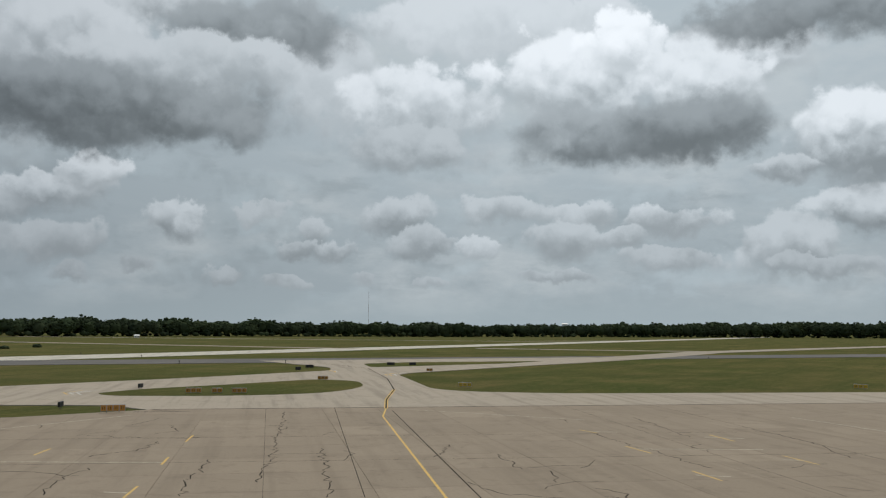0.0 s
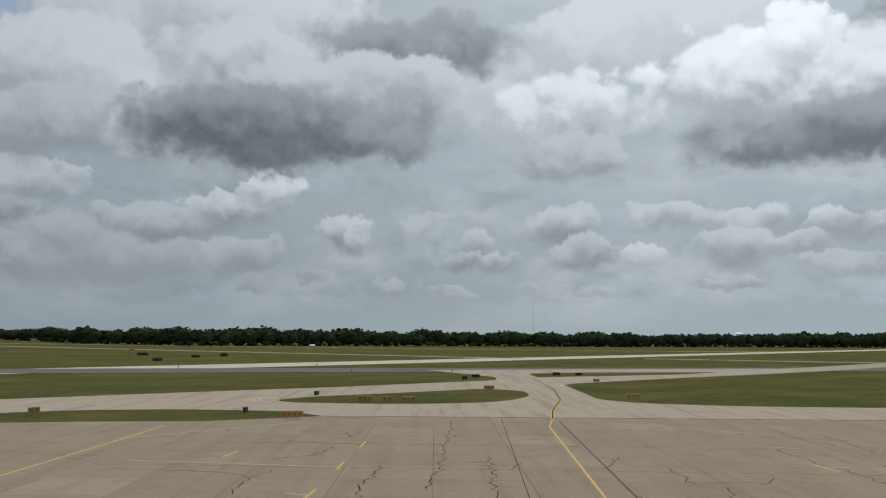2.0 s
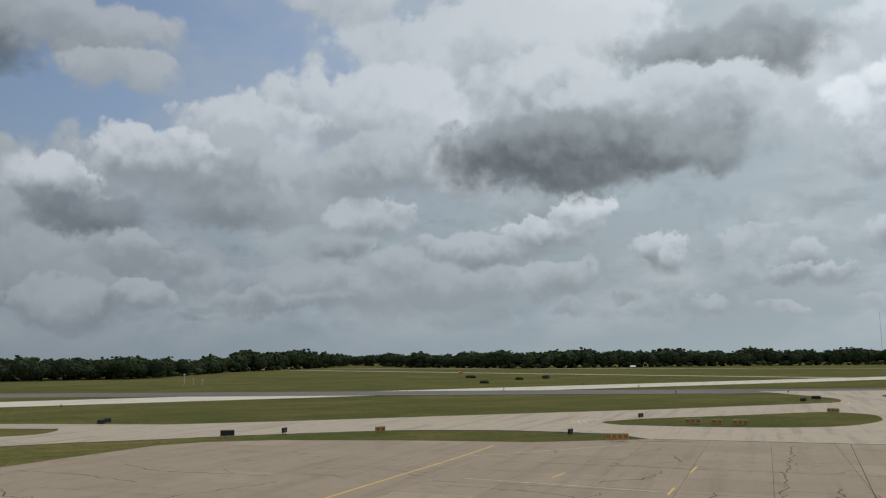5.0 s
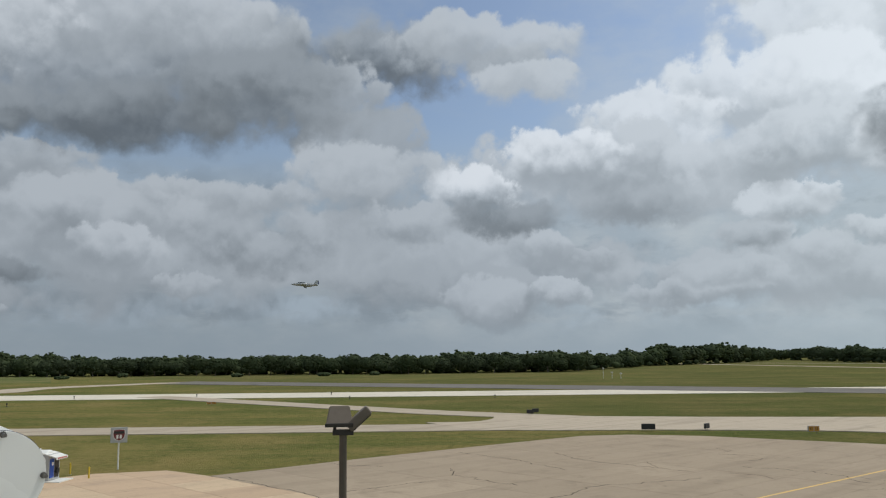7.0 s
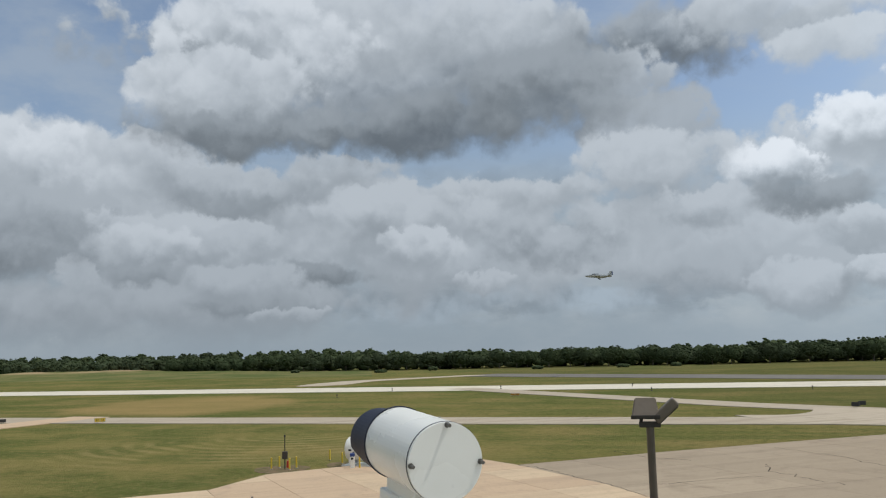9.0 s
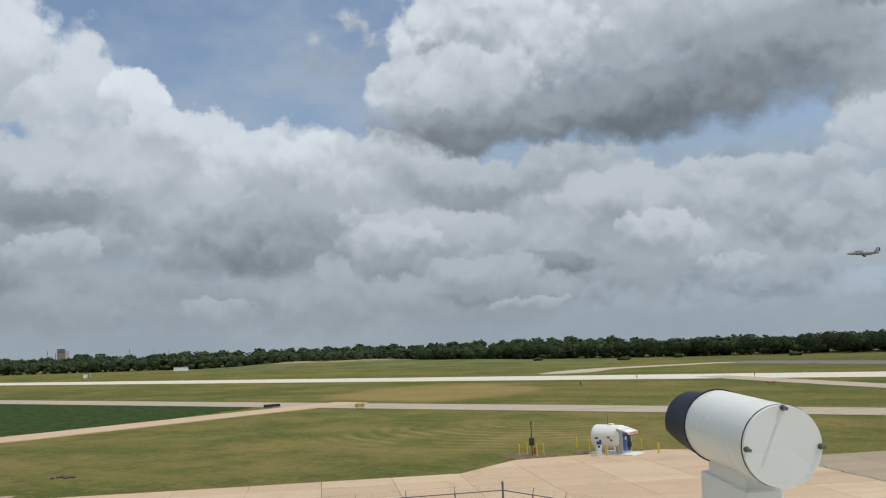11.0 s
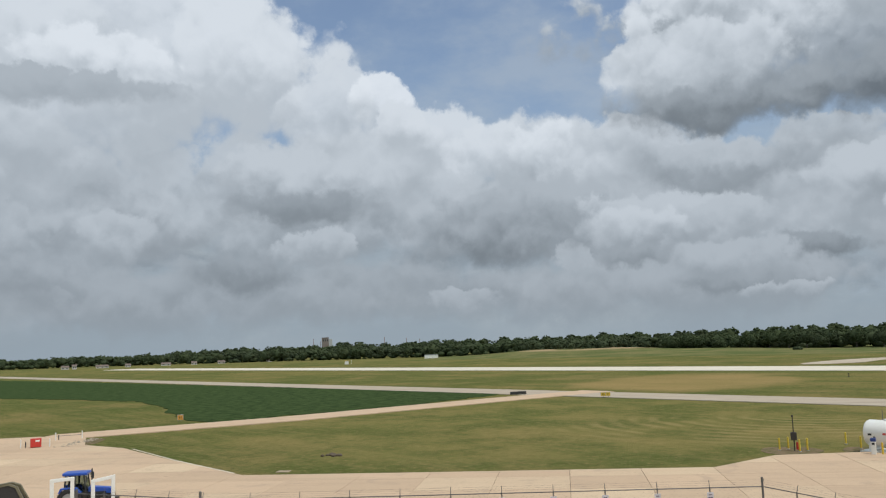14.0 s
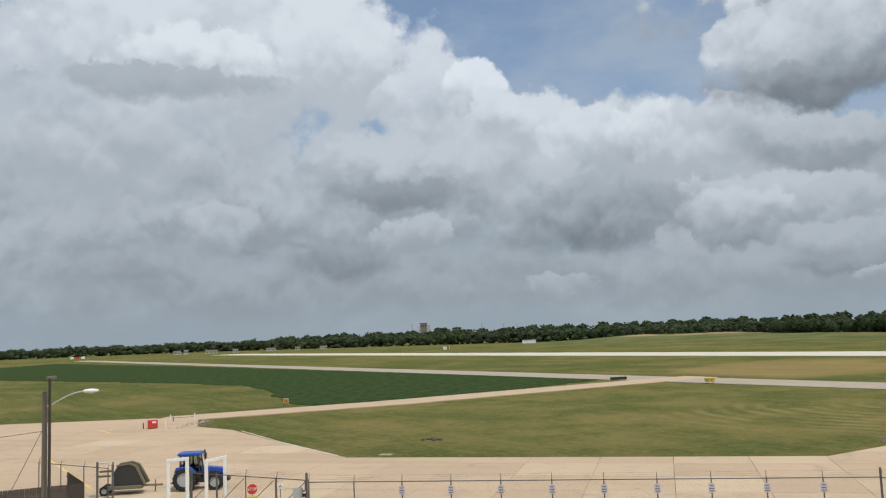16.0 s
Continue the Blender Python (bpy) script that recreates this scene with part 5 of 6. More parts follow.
for x0, x1 in ((-1.17, -1.06), (0.40, 0.22), (-0.42, -0.40)):
    for s in (-1, 1):
        part("pillar", tube(bmesh.new(), (x0, s * 0.655, 1.1), (x1, s * 0.655, 2.62), 0.06, n=8), BLACK, cab)
part("exhaust", tube(bmesh.new(), (0.75, -0.5, 1.5), (0.75, -0.5, 3.05), 0.05, n=10), BLACK, tractor)
for s in (-1, 1):
    part("mirror_arm", tube(bmesh.new(), (0.4, s * 0.7, 2.3), (0.5, s * 1.15, 2.35), 0.02, n=6), BLACK, tractor)
    part("mirror", box(bmesh.new(), 0.47, 0.53, s * 1.15 - 0.12, s * 1.15 + 0.12, 2.15, 2.6, 0.01), BLACK, tractor)
for s in (-1, 1):
    part("headlight", box(bmesh.new(), 2.2, 2.27, s * 0.2 - 0.12, s * 0.2 + 0.12, 1.1, 1.3, 0.02), STEEL, tractor)
part("grille", box(bmesh.new(), 2.16, 2.262, -0.3, 0.3, 0.85, 1.08, 0.01), BLACK, tractor)
part("front_weight", box(bmesh.new(), 2.2, 2.55, -0.35, 0.35, 0.55, 0.85, 0.03), DARK_STEEL, tractor)
for s in (-1, 1):
    part("bonnet_vent", box(bmesh.new(), 0.5, 1.7, s * 0.395 - 0.008, s * 0.395 + 0.008, 1.0, 1.35, 0.004), BLACK, tractor)
    part("step", box(bmesh.new(), -0.05, 0.35, s * 0.75 - 0.15, s * 0.75 + 0.15, 0.45, 0.5, 0.01), BLACK, tractor)
    part("work_light", box(bmesh.new(), 0.38, 0.47, s * 0.6 - 0.09, s * 0.6 + 0.09, 2.42, 2.58, 0.01), STEEL, tractor)
part("seat", box(bmesh.new(), -0.7, -0.35, -0.25, 0.25, 1.2, 1.9, 0.05), BLACK, tractor)
part("drawbar", box(bmesh.new(), -2.2, -1.1, -0.06, 0.06, 0.45, 0.55, 0.01), DARK_STEEL, tractor)

mower = thing("batwing_mower", pose(-47.6, -53.0, 0.06, 0, 0, 126), "olive and black folded batwing mower behind the tractor", "mower")
for x, y in ((-1.9, -0.6), (-1.9, 0.6)):
    wheel(mower, x, y, 0.34, 0.24, GREY)
part("deck", box(bmesh.new(), -1.6, 0.9, -0.9, 0.9, 0.42, 0.68, 0.05), RUST, mower)
for s in (-1, 1):
    fold = prism([(-1.15, 0.66), (1.05, 0.66), (0.35, 2.05), (-0.1, 2.25), (-0.95, 2.15), (-1.3, 1.5)], 0.20)
    w = part("folded_wing", fold, DARK_CANVAS, mower, "dark underside of a folded wing")
    w.matrix_basis = pose(0, s * 0.72, 0, s * 6, 0, 0)
    part("wing_edge", prism([(-1.0, 2.10), (-0.1, 2.23), (0.35, 2.03), (1.05, 0.66), (1.2, 0.72), (0.48, 2.14), (-0.08, 2.36), (-1.02, 2.24)], 0.30), RUST, w, "olive rim")
part("gearbox", box(bmesh.new(), -0.5, 0.1, -0.3, 0.3, 0.66, 1.05, 0.06), RED, mower, "red gearbox")
part("tongue", tube(bmesh.new(), (0.8, 0, 0.55), (2.3, 0, 0.5), 0.08, n=10), RUST, mower)
part("strut", tube(bmesh.new(), (0.9, 0.1, 0.6), (0.1, 0.2, 1.7), 0.05, n=8), RUST, mower)
part("hitch_jack", tube(bmesh.new(), (1.7, 0.15, 0.0), (1.7, 0.15, 0.9), 0.045, n=8), GALV, mower)
part("caster_arm", box(bmesh.new(), -2.5, -1.5, -0.5, -0.35, 1.35, 1.5, 0.02), RUST, mower)
part("caster_arm", box(bmesh.new(), -2.5, -1.5, 0.35, 0.5, 1.6, 1.75, 0.02), RUST, mower)

# ---- yard poles and boards ----
wooden = thing("utility_pole", pose(-31.35, -41.6, 0), "weathered grey wooden utility pole with street light", "utility pole")
part("shaft", tube(bmesh.new(), (0, 0, 0), (0, 0, 9.0), 0.17, 0.13, 14), GREY_WOOD, wooden)
arm = bmesh.new()
side = Vector((0.79, -0.61, 0)) * -1
last = Vector((0, 0, 8.15))
for k in range(1, 9):
    f = k / 8
    p = side * (0.15 + 1.9 * f) + Vector((0, 0, 8.15 + 0.75 * math.sin(f * math.pi / 2)))
    tube(arm, last, p, 0.035, n=8)
    last = p
part("light_arm", arm, ALU, wooden, "curved pale arm")
lampm = lathe([(0.42, 0.03, 0), (0.3, 0.12, 0.0), (0.0, 0.17, 0.0), (-0.3, 0.14, 0), (-0.42, 0.07, 0)], squash=0.7)
lm = part("lamp_head", lampm, WHITE, wooden, "pale cobra-head lamp", smooth=True)
lm.matrix_basis = Matrix.Translation(last + side * 0.3) @ pose(0, 0, 0, 0, 0, math.degrees(math.atan2(side.y, side.x)))
part("lens", lathe([(0.22, 0.05, -0.1), (0.0, 0.12, -0.12), (-0.2, 0.05, -0.1)], squash=0.5), GREY, lm)
for e in ((-28.3, -45.0, 6.5), (-28.7, -43.6, 0.0)):
    part("guy_wire", tube(bmesh.new(), (0.1, -0.1, 6.85), (e[0] + 31.35 + (2.0 if e[2] else 0.6), e[1] + 41.6 + 0.5, e[2]), 0.014, n=5), DARK_STEEL, wooden)
dark_pole = thing("dark_lamp_pole", pose(-31.2, -41.0, 0, 0, 0, 38), "slim dark steel pole with a flat brown lamp", "lamp pole")
part("shaft", tube(bmesh.new(), (0, 0, 0), (0, 0, 9.72), 0.085, 0.075, 12), DARK_STEEL, dark_pole)
part("lamp_head", box(bmesh.new(), -0.62, 0.05, -0.2, 0.2, 9.66, 9.82, 0.03), BRONZE, dark_pole, "flat brown shoebox lamp")


def board_fence(a, b, label):
    a, b = Vector(a), Vector(b)
    ob = thing("board_fence", pose(a.x, a.y, 0.02, 0, 0, math.degrees(math.atan2(b.y - a.y, b.x - a.x))), label, "fence", "board fences")
    n = int((b - a).length / 0.15)
    proto = None
    for k in range(n):
        h = 1.8 + 0.03 * math.sin(k * 2.3)
        if proto is None:
            proto = mesh_of("board", prism([(0.0, 0.0), (0.138, 0.0), (0.138, 1.76), (0.10, 1.81), (0.04, 1.81), (0.0, 1.76)], 0.025), DARK_WOOD)
        o = new("board", proto)
        o.parent, o.matrix_basis = ob, pose(k * 0.15, 0.01 * math.sin(k * 1.7), 0.01 * math.sin(k * 2.9))
    for z in (0.4, 1.4):
        part("rail", box(bmesh.new(), 0, (b - a).length, 0.02, 0.07, z, z + 0.09), DARK_WOOD, ob)
    return ob


board_fence((-35.0, -57.2), (-42.0, -51.5), "dark stained wooden board fence around a yard")
board_fence((-42.0, -51.5), (-45.4, -57.6), "dark stained wooden board fence running away from the corner")

# ---- far yard corner ----
red = thing("red_equipment_box", pose(-84.5, -90.2, 0.04, 0, 0, facing(-84.5, -90.2)), "red metal box with white notice beside the path", "box")
part("body", box(bmesh.new(), -0.65, 0.65, -0.4, 0.4, 0.08, 1.15, 0.03), RED, red)
part("notice", box(bmesh.new(), -0.05, 0.45, -0.415, -0.39, 0.75, 0.98), WHITE, red)
part("skid", box(bmesh.new(), -0.55, 0.55, -0.35, 0.35, 0.0, 0.09), DARK_STEEL, red)
for k, (x, y, h, mat) in enumerate(((-83.4, -91.6, 1.1, WHITE), (-83.9, -91.3, 0.8, BLACK), (-85.6, -89.0, 1.0, WHITE))):
    p = thing("marker_post", pose(x, y, 0.04), "short guard post beside the red box", "post", "marker posts")
    part("shaft", tube(bmesh.new(), (0, 0, 0), (0, 0, h), 0.07, 0.07, 12), mat, p)
barrier = thing("path_barrier", pose(-92.2, -94.8, 0.03, 0, 0, 138), "low white pipe barrier beside the path", "barrier")
for x in (0.0, 3.4):
    part("post", tube(bmesh.new(), (x, 0, 0), (x, 0, 1.05), 0.07, 0.07, 10), WHITE, barrier)
part("rail", tube(bmesh.new(), (0.0, 0, 0.55), (3.4, 0, 0.55), 0.03, n=8), GALV, barrier)
part("short_post", tube(bmesh.new(), (0.4, 0.3, 0), (0.4, 0.3, 0.7), 0.06, n=10), BLACK, barrier)
rub_v, rub_f = [], []
for k in range(160):
    q, t = ICO[1]
    f = rng.random()
    rub_v.append(q * (0.06 + 0.16 * rng.random() ** 2) * np.array([1, 1, 0.6]) + np.array([-85.5 - 9 * f + rng.normal(0, 0.5), -86.8 - 3.2 * f + rng.normal(0, 0.6), 0.02]))
    rub_f.append(t)
tagged(new("rubble", joined("rubble", rub_v, rub_f, concrete("pale_rubble", (0.42, 0.36, 0.28), (0.30, 0.25, 0.19), (0.2, 0.18, 0.12)))), "pale broken rubble at the lawn's corner", "rubble", kind="stuff")
sheet("worn_corner", [(-86, -85.3), (-88, -88.5), (-94.5, -91), (-95.5, -88.8), (-90, -85.5)], -0.05, SOIL, "worn soil under the rubble", "soil", r=1.5)
slab = thing("drain_slab", pose(-70.9, -44.6, -0.02, 0, 0, 12), "flat concrete drain cover in the lawn", "drain cover")
part("cover", box(bmesh.new(), -0.5, 0.5, -0.62, 0.62, -0.2, -0.02, 0.02), CONCRETE_OLD, slab)
heap = bmesh.new()
for k in range(14):
    r = bmesh.ops.create_icosphere(heap, subdivisions=1, radius=0.22 + 0.12 * rng.random())
    bmesh.ops.transform(heap, verts=r["verts"], matrix=Matrix.Translation((rng.normal(0, 0.35), rng.normal(0, 0.45), 0.05)) @ Matrix.Diagonal((1, 1, 0.6, 1)))
h = thing("soil_heap", pose(-82.0, -45.4, -0.06), "small brown heap of soil clods in the lawn", "soil")
tagged(part("clods", heap, paint("brown_soil", (0.10, 0.075, 0.05), 0.95), h), kind="stuff")

# ---- far buildings ----
def house(x, y, w, d, h, label, wall=WALL_PALE, roof=ROOF_DULL):
    ob = thing("house", pose(x, y, -0.1, 0, 0, facing(x, y)), label, "house", "far houses")
    wl = part("wall", box(bmesh.new(), -w / 2, w / 2, -d / 2, d / 2, 0, h), wall, ob)
    part("roof", solid([(-w / 2 - 0.4, -d / 2 - 0.4, h), (w / 2 + 0.4, -d / 2 - 0.4, h), (w / 2 + 0.4, d / 2 + 0.4, h), (-w / 2 - 0.4, d / 2 + 0.4, h), (-w / 2, 0, h + d * 0.3), (w / 2, 0, h + d * 0.3)],
                       [(0, 1, 5, 4), (2, 3, 4, 5), (0, 4, 3), (1, 2, 5), (0, 3, 2, 1)]), roof, ob)
    for k in range(max(2, int(w / 4))):
        u = -w / 2 + w * (k + 0.5) / max(2, int(w / 4))
        part("window", box(bmesh.new(), u - 0.6, u + 0.6, -d / 2 - 0.04, -d / 2 + 0.02, h * 0.35, h * 0.75), CAB_GLASS, wl)
    return ob


for x, y, w, h in ((-702, -711, 12, 3.8), (-709, -705, 7, 5.5), (-729, -686, 20, 3.2), (-746, -666, 9, 3.6), (-772, -636, 16, 3.0), (-790, -612, 9, 3.2), (-803, -585, 12, 3.0), (-830, -540, 10, 3.0)):
    house(x * 0.95, y * 0.95, w * 0.62, 5, h * 0.62, "pale low far house before the woods", WALL_PALE)
house(-278, 778, 4.5, 4, 1.5, "white far house among the dark trees", WHITE, WHITE)
far_house = house(190, 1322, 9, 6, 19.3, "white far building showing above the woods", WHITE, WHITE)
shed = thing("white_shed", pose(-699.4, -287.5, -0.1, 0, 0, facing(-699, -287)), "long low white shed in the far field", "shed")
part("wall", box(bmesh.new(), -6, 6, -2.5, 2.5, 0, 2.9, 0.05), WHITE, shed)
part("roof", prism([(-6.2, 2.9), (6.2, 2.9), (6.2, 3.1), (-6.2, 3.1)], 5.4), GREY, shed)
hut = thing("equipment_hut", pose(-540.0, -287.0, -0.08, 0, 0, facing(-540, -287)), "small white equipment hut in far grass", "hut")
part("wall", box(bmesh.new(), -1.3, 1.3, -1.2, 1.2, 0, 2.4, 0.03), WHITE, hut)
part("roof", prism([(-1.5, 2.4), (1.5, 2.4), (1.4, 2.55), (-1.4, 2.55)], 2.8), YELLOW_LINE, hut)
part("mast", tube(bmesh.new(), (3.2, 0, 0), (3.2, 0, 3.0), 0.12, n=8), WHITE, hut)
for k in range(3):
    b = thing("marker_board", pose(-573 - 4.0 * k, -722 + 3.2 * k, -0.08, 0, 0, facing(-573, -722)), "red and white far runway marker board", "board", "marker boards")
    part("board", box(bmesh.new(), -1.6, 1.6, -0.1, 0.1, 0.4, 2.6, 0.02), RED if k == 1 else WHITE, b)
    part("leg", box(bmesh.new(), -0.1, 0.1, -0.08, 0.08, -0.1, 0.42), GALV, b)
block = thing("grain_tower", pose(-1308.0, -735.0, -0.1, 0, 0, facing(-1308, -735)), "tall dull brick industrial tower behind the woods", "tower")
part("main_block", box(bmesh.new(), -7, 5, -6, 6, 0, 30.5, 0.1), BRICK_DULL, block)
part("side_block", box(bmesh.new(), 5, 11, -5, 5, 0, 28.0, 0.1), GREY, block)
for k in range(3):
    part("window", box(bmesh.new(), -4.8 + 3.4 * k, -3.2 + 3.4 * k, -6.05, -5.9, 24.5, 28.0), CAB_GLASS, block)
part("roof_slab", box(bmesh.new(), -7.4, 5.4, -6.4, 6.4, 30.5, 31.2), BRICK_DULL, block)
for x, y, h in ((-1297, -753, 29), (-1302, -742, 25), (-1345, -640, 28), (-1360, -605, 26), (-1372, -585, 24)):
    c = thing("far_mast", pose(x, y, -0.1), "thin far mast above the woods", "mast", "far masts")
    part("shaft", tube(bmesh.new(), (0, 0, 0), (0, 0, h), 0.8, 0.45, 8), MAST_RED, c)
radio = thing("radio_mast", pose(-129.5, 1494.0, -0.1), "very tall thin radio mast on the horizon", "mast")
for k in range(6):
    part("section", tube(bmesh.new(), (0, 0, k * 12.6), (0, 0, (k + 1) * 12.6), 0.36 - 0.03 * k, 0.33 - 0.03 * k, 6), MAST_RED if k % 2 else WHITE, radio)
sock = thing("windsock", pose(-206.5, 342.5, -0.08, 0, 0, 20), "orange windsock on a pole in far grass", "windsock")
part("pole", tube(bmesh.new(), (0, 0, 0), (0, 0, 4.8), 0.06, n=8), GALV, sock)
part("sock", tube(bmesh.new(), (0, 0, 4.6), (2.2, 0, 4.2), 0.42, 0.2, 14), paint("orange_cloth", (0.75, 0.20, 0.05), 0.8), sock)
wx_station = thing("weather_station", pose(-305.0, 266.0, -0.08, 0, 0, 40), "white weather masts in far grass", "mast")
for x, h in ((0, 4.5), (4, 2.5), (8, 2.0)):
    part("mast", tube(bmesh.new(), (x, 0, 0), (x, 0, h), 0.12, n=8), WHITE, wx_station)
    part("head", box(bmesh.new(), x - 0.4, x + 0.4, -0.3, 0.3, h, h + 0.6, 0.05), WHITE, wx_station)

# ---- single trees and bushes before the woods ----
def tree(height, width, seed):
    ob = thing("tree", pose(0, 0, -90), "dark green broad leafy tree at the wood's edge", "tree", "trees at the wood edge")
    trunk = bmesh.new()
    tube(trunk, (0, 0, 0), (0.1, 0, height * 0.45), height * 0.028, height * 0.017, 9)
    for k in range(5):
        a = k * 1.3 + seed
        tube(trunk, (0.05, 0, height * (0.22 + 0.04 * k)), (math.cos(a) * width * 0.3, math.sin(a) * width * 0.3, height * (0.5 + 0.06 * k)), height * 0.012, height * 0.005, 6)
    part("trunk", trunk, BARK, ob)
    v, f = crown(height, width, 34, 2, 0.2)
    for k in range(260):
        a, b, r = rng.random() * 6.283, rng.random(), 0.5
        h = 0.22 + 0.76 * b
        wide = math.sqrt(max(0.05, 1 - (2 * (h - 0.2) / 0.8 - 0.85) ** 2 * 0.8)) * width * 0.5
        q, t = ICO[1]
        v.append(q * (0.25 + 0.35 * rng.random()) * np.array([1, 1, 0.7]) + np.array([math.cos(a) * wide, math.sin(a) * wide, h * height]))
        f.append(t)
    o = new("crown", joined("crown", v, f, LEAF))
    o.parent = ob
    return ob


kinds = [tree(11, 12, 0.3), tree(12.5, 13, 1.1), tree(9, 11, 2.2), tree(13, 13, 0.7)]
count = 0
az = 49.0
while az < 97:
    d = lerp_table(EDGE, az) - 10 - 14 * rng.random()
    k = count % 4
    m = pose(-math.sin(radians(az)) * d, math.cos(radians(az)) * d, -0.15, 0, 0, 360 * rng.random())
    if count < 4:
        kinds[count].matrix_basis = m
    else:
        copy_thing(kinds[int(rng.integers(0, 4))], m @ Matrix.Diagonal((1, 1, 1, 1)))
    count += 1
    az += 0.45 + 1.1 * rng.random()
dead = thing("dead_tree", pose(-494, 291, -0.1), "bare pale dead tree before the woods", "tree")
limbs = bmesh.new()
for k in range(16):
    a, r = k * 2.4, 2.5 + 2.0 * rng.random()
    tube(limbs, (0, 0, 1.0 + 0.2 * k), (math.cos(a) * r, math.sin(a) * r, 6 + 6 * rng.random()), 0.22, 0.05, 6)
tube(limbs, (0, 0, 0), (0, 0, 9), 0.4, 0.15, 8)
part("limbs", limbs, PALE_BARK, dead)


def bush(x, y, w, h):
    ob = thing("bush", pose(x, y, -0.1), "low dark green bush in the airfield grass", "bush", "bushes")
    v, f = crown(h, w, 70, 1, 0.0, 0.75)
    o = new("foliage", joined("foliage", v, f, LEAF))
    o.parent = ob


for x, y, w, h in ((-241.7, 413.6, 5, 1.2), (-196.3, 414.6, 3.5, 1.4), (-197.9, 387.3, 3, 1.0), (-186.3, 330.7, 3, 0.9), (-468, 195, 8, 2.0), (-462, 225, 6, 1.8), (-490, 150, 7, 2.0), (-575, 10, 6, 2.2), (-520, 60, 8, 1.8), (-535, 95, 6, 2.4)):
    bush(x, y, w, h)


# ---- lines and cracks on the concrete ----
def ribbon(name, pts, width, z, mat, label, category, group="", jitter=0.0, step=1.5):
    """A thin painted or tarred band along a polyline, wandering by jitter."""
    line = []
    for a, b in zip(pts, pts[1:]):
        a, b = Vector(a), Vector(b)
        n = max(1, int((b - a).length / step)) if jitter else 1
        for k in range(n):
            p = a + (b - a) * k / n
            line.append(p + Vector((rng.normal(0, jitter), rng.normal(0, jitter))) if jitter and 0 < k else p)
    line.append(Vector(pts[-1]))
    bm = bmesh.new()
    left, right = [], []
    for k, p in enumerate(line):
        d = (line[min(k + 1, len(line) - 1)] - line[max(k - 1, 0)]).normalized()
        w = width / 2 * (0.6 + 0.8 * rng.random() if jitter else 1)
        left.append(bm.verts.new((p.x - d.y * w, p.y + d.x * w, z))); right.append(bm.verts.new((p.x + d.y * w, p.y - d.x * w, z)))
    for k in range(len(line) - 1):
        bm.faces.new((right[k], right[k + 1], left[k + 1], left[k]))
    e = bmesh.ops.extrude_face_region(bm, geom=bm.faces[:])
    for v in e["geom"]:
        if isinstance(v, bmesh.types.BMVert):
            v.co.z -= 0.003
    bmesh.ops.recalc_face_normals(bm, faces=bm.faces[:])
    return tagged(part(name, bm, mat), label, category, group, "structure")


TOP = 0.052
ribbon("yellow_taxi_line", [(0.9, 55), (0.4, 58.2), (-7.4, 109.8), (-7.7, 120.5)], 0.22, TOP + 0.004, YELLOW_LINE, "yellow taxi guide line on the apron", "line")
for off in (-0.2, 0.2):
    ribbon("taxi_line_edge", [(-7.7 + off, 120.5), (-8.6 + off, 135), (-8.6 + off, 157)], 0.15, TOP + 0.004, YELLOW_LINE, "worn yellow double taxi line", "line")
ribbon("taxi_line", [(-7.7, 120.5), (-8.6, 135), (-8.6, 157), (-12, 190), (-20, 235), (-40, 270)], 0.20, TOP + 0.002, TAR, "dark-edged taxi line", "line")
for dx in (0, 1.2, 2.2):
    ribbon("holding_line", [(-58 - dx, 138.5), (-60.2 - dx, 142), (-59 - dx, 146.5)], 0.28, TOP + 0.004, YELLOW_LINE if dx > 2 else WHITE_LINE, "curved holding line at the island tip", "line")
    ribbon("holding_line", [(-30.5 - dx * 0.4, 224 + dx), (-27 - dx * 0.2, 221 - dx), (-26.5, 216 - dx)], 0.28, TOP + 0.004, YELLOW_LINE if dx else WHITE_LINE, "curved holding line at the island tip", "line")
    ribbon("holding_line", [(-9 - dx, 214), (-11.5 - dx, 208), (-10.5 - dx, 202)], 0.28, TOP + 0.004, YELLOW_LINE if dx else WHITE_LINE, "curved holding line at the island tip", "line")
ribbon("faded_line", [(-45.8, 52.9), (-51.3, 84.9), (-54, 98)], 0.24, TOP + 0.004, YELLOW_LINE, "long faded yellow line", "line")
for (x0, y0), (x1, y1) in (((15.6, 97.5), (17.1, 94.4)), ((18.0, 84.2), (19.4, 79.6)), ((20.3, 70.0), (21.3, 65.6)), ((29.2, 94), (30.2, 88.8)), ((31.2, 79), (32.3, 74)),
                          ((-24.8, 84.2), (-25.5, 89.0)), ((-22.6, 70.3), (-23.3, 74.3)), ((-20.7, 57), (-21.2, 61)), ((-35, 74.6), (-35.4, 78.6))):
    ribbon("parking_mark", [(x0, y0), (x1, y1)], 0.19, TOP + 0.005, YELLOW_LINE, "short yellow parking mark on the apron", "line")
for pts in ([(20.0, 68), (22.6, 67.5)], [(18.8, 82.3), (30.9, 82.9)], [(30.3, 76.6), (32.0, 76.2)], [(-22.7, 58.8), (-21, 58.6)], [(-42, 70.6), (-22.8, 71.5)], [(46.3, 113.7), (51.0, 98.8)], [(16, 96), (19.5, 95.5)], [(28, 92), (32, 91)],
            [(-38.6, 108), (-51, 86)], [(-5, 119.5), (18, 108)]):
    ribbon("faded_line", pts, 0.20, TOP + 0.004, PALE_LINE, "faded pale line on the apron", "line")
ribbon("yard_line", [(-61.7, -82.4), (-53.9, -68.5), (-48, -58)], 0.25, TOP + 0.004, YELLOW_LINE, "yellow line on the yard concrete", "line")
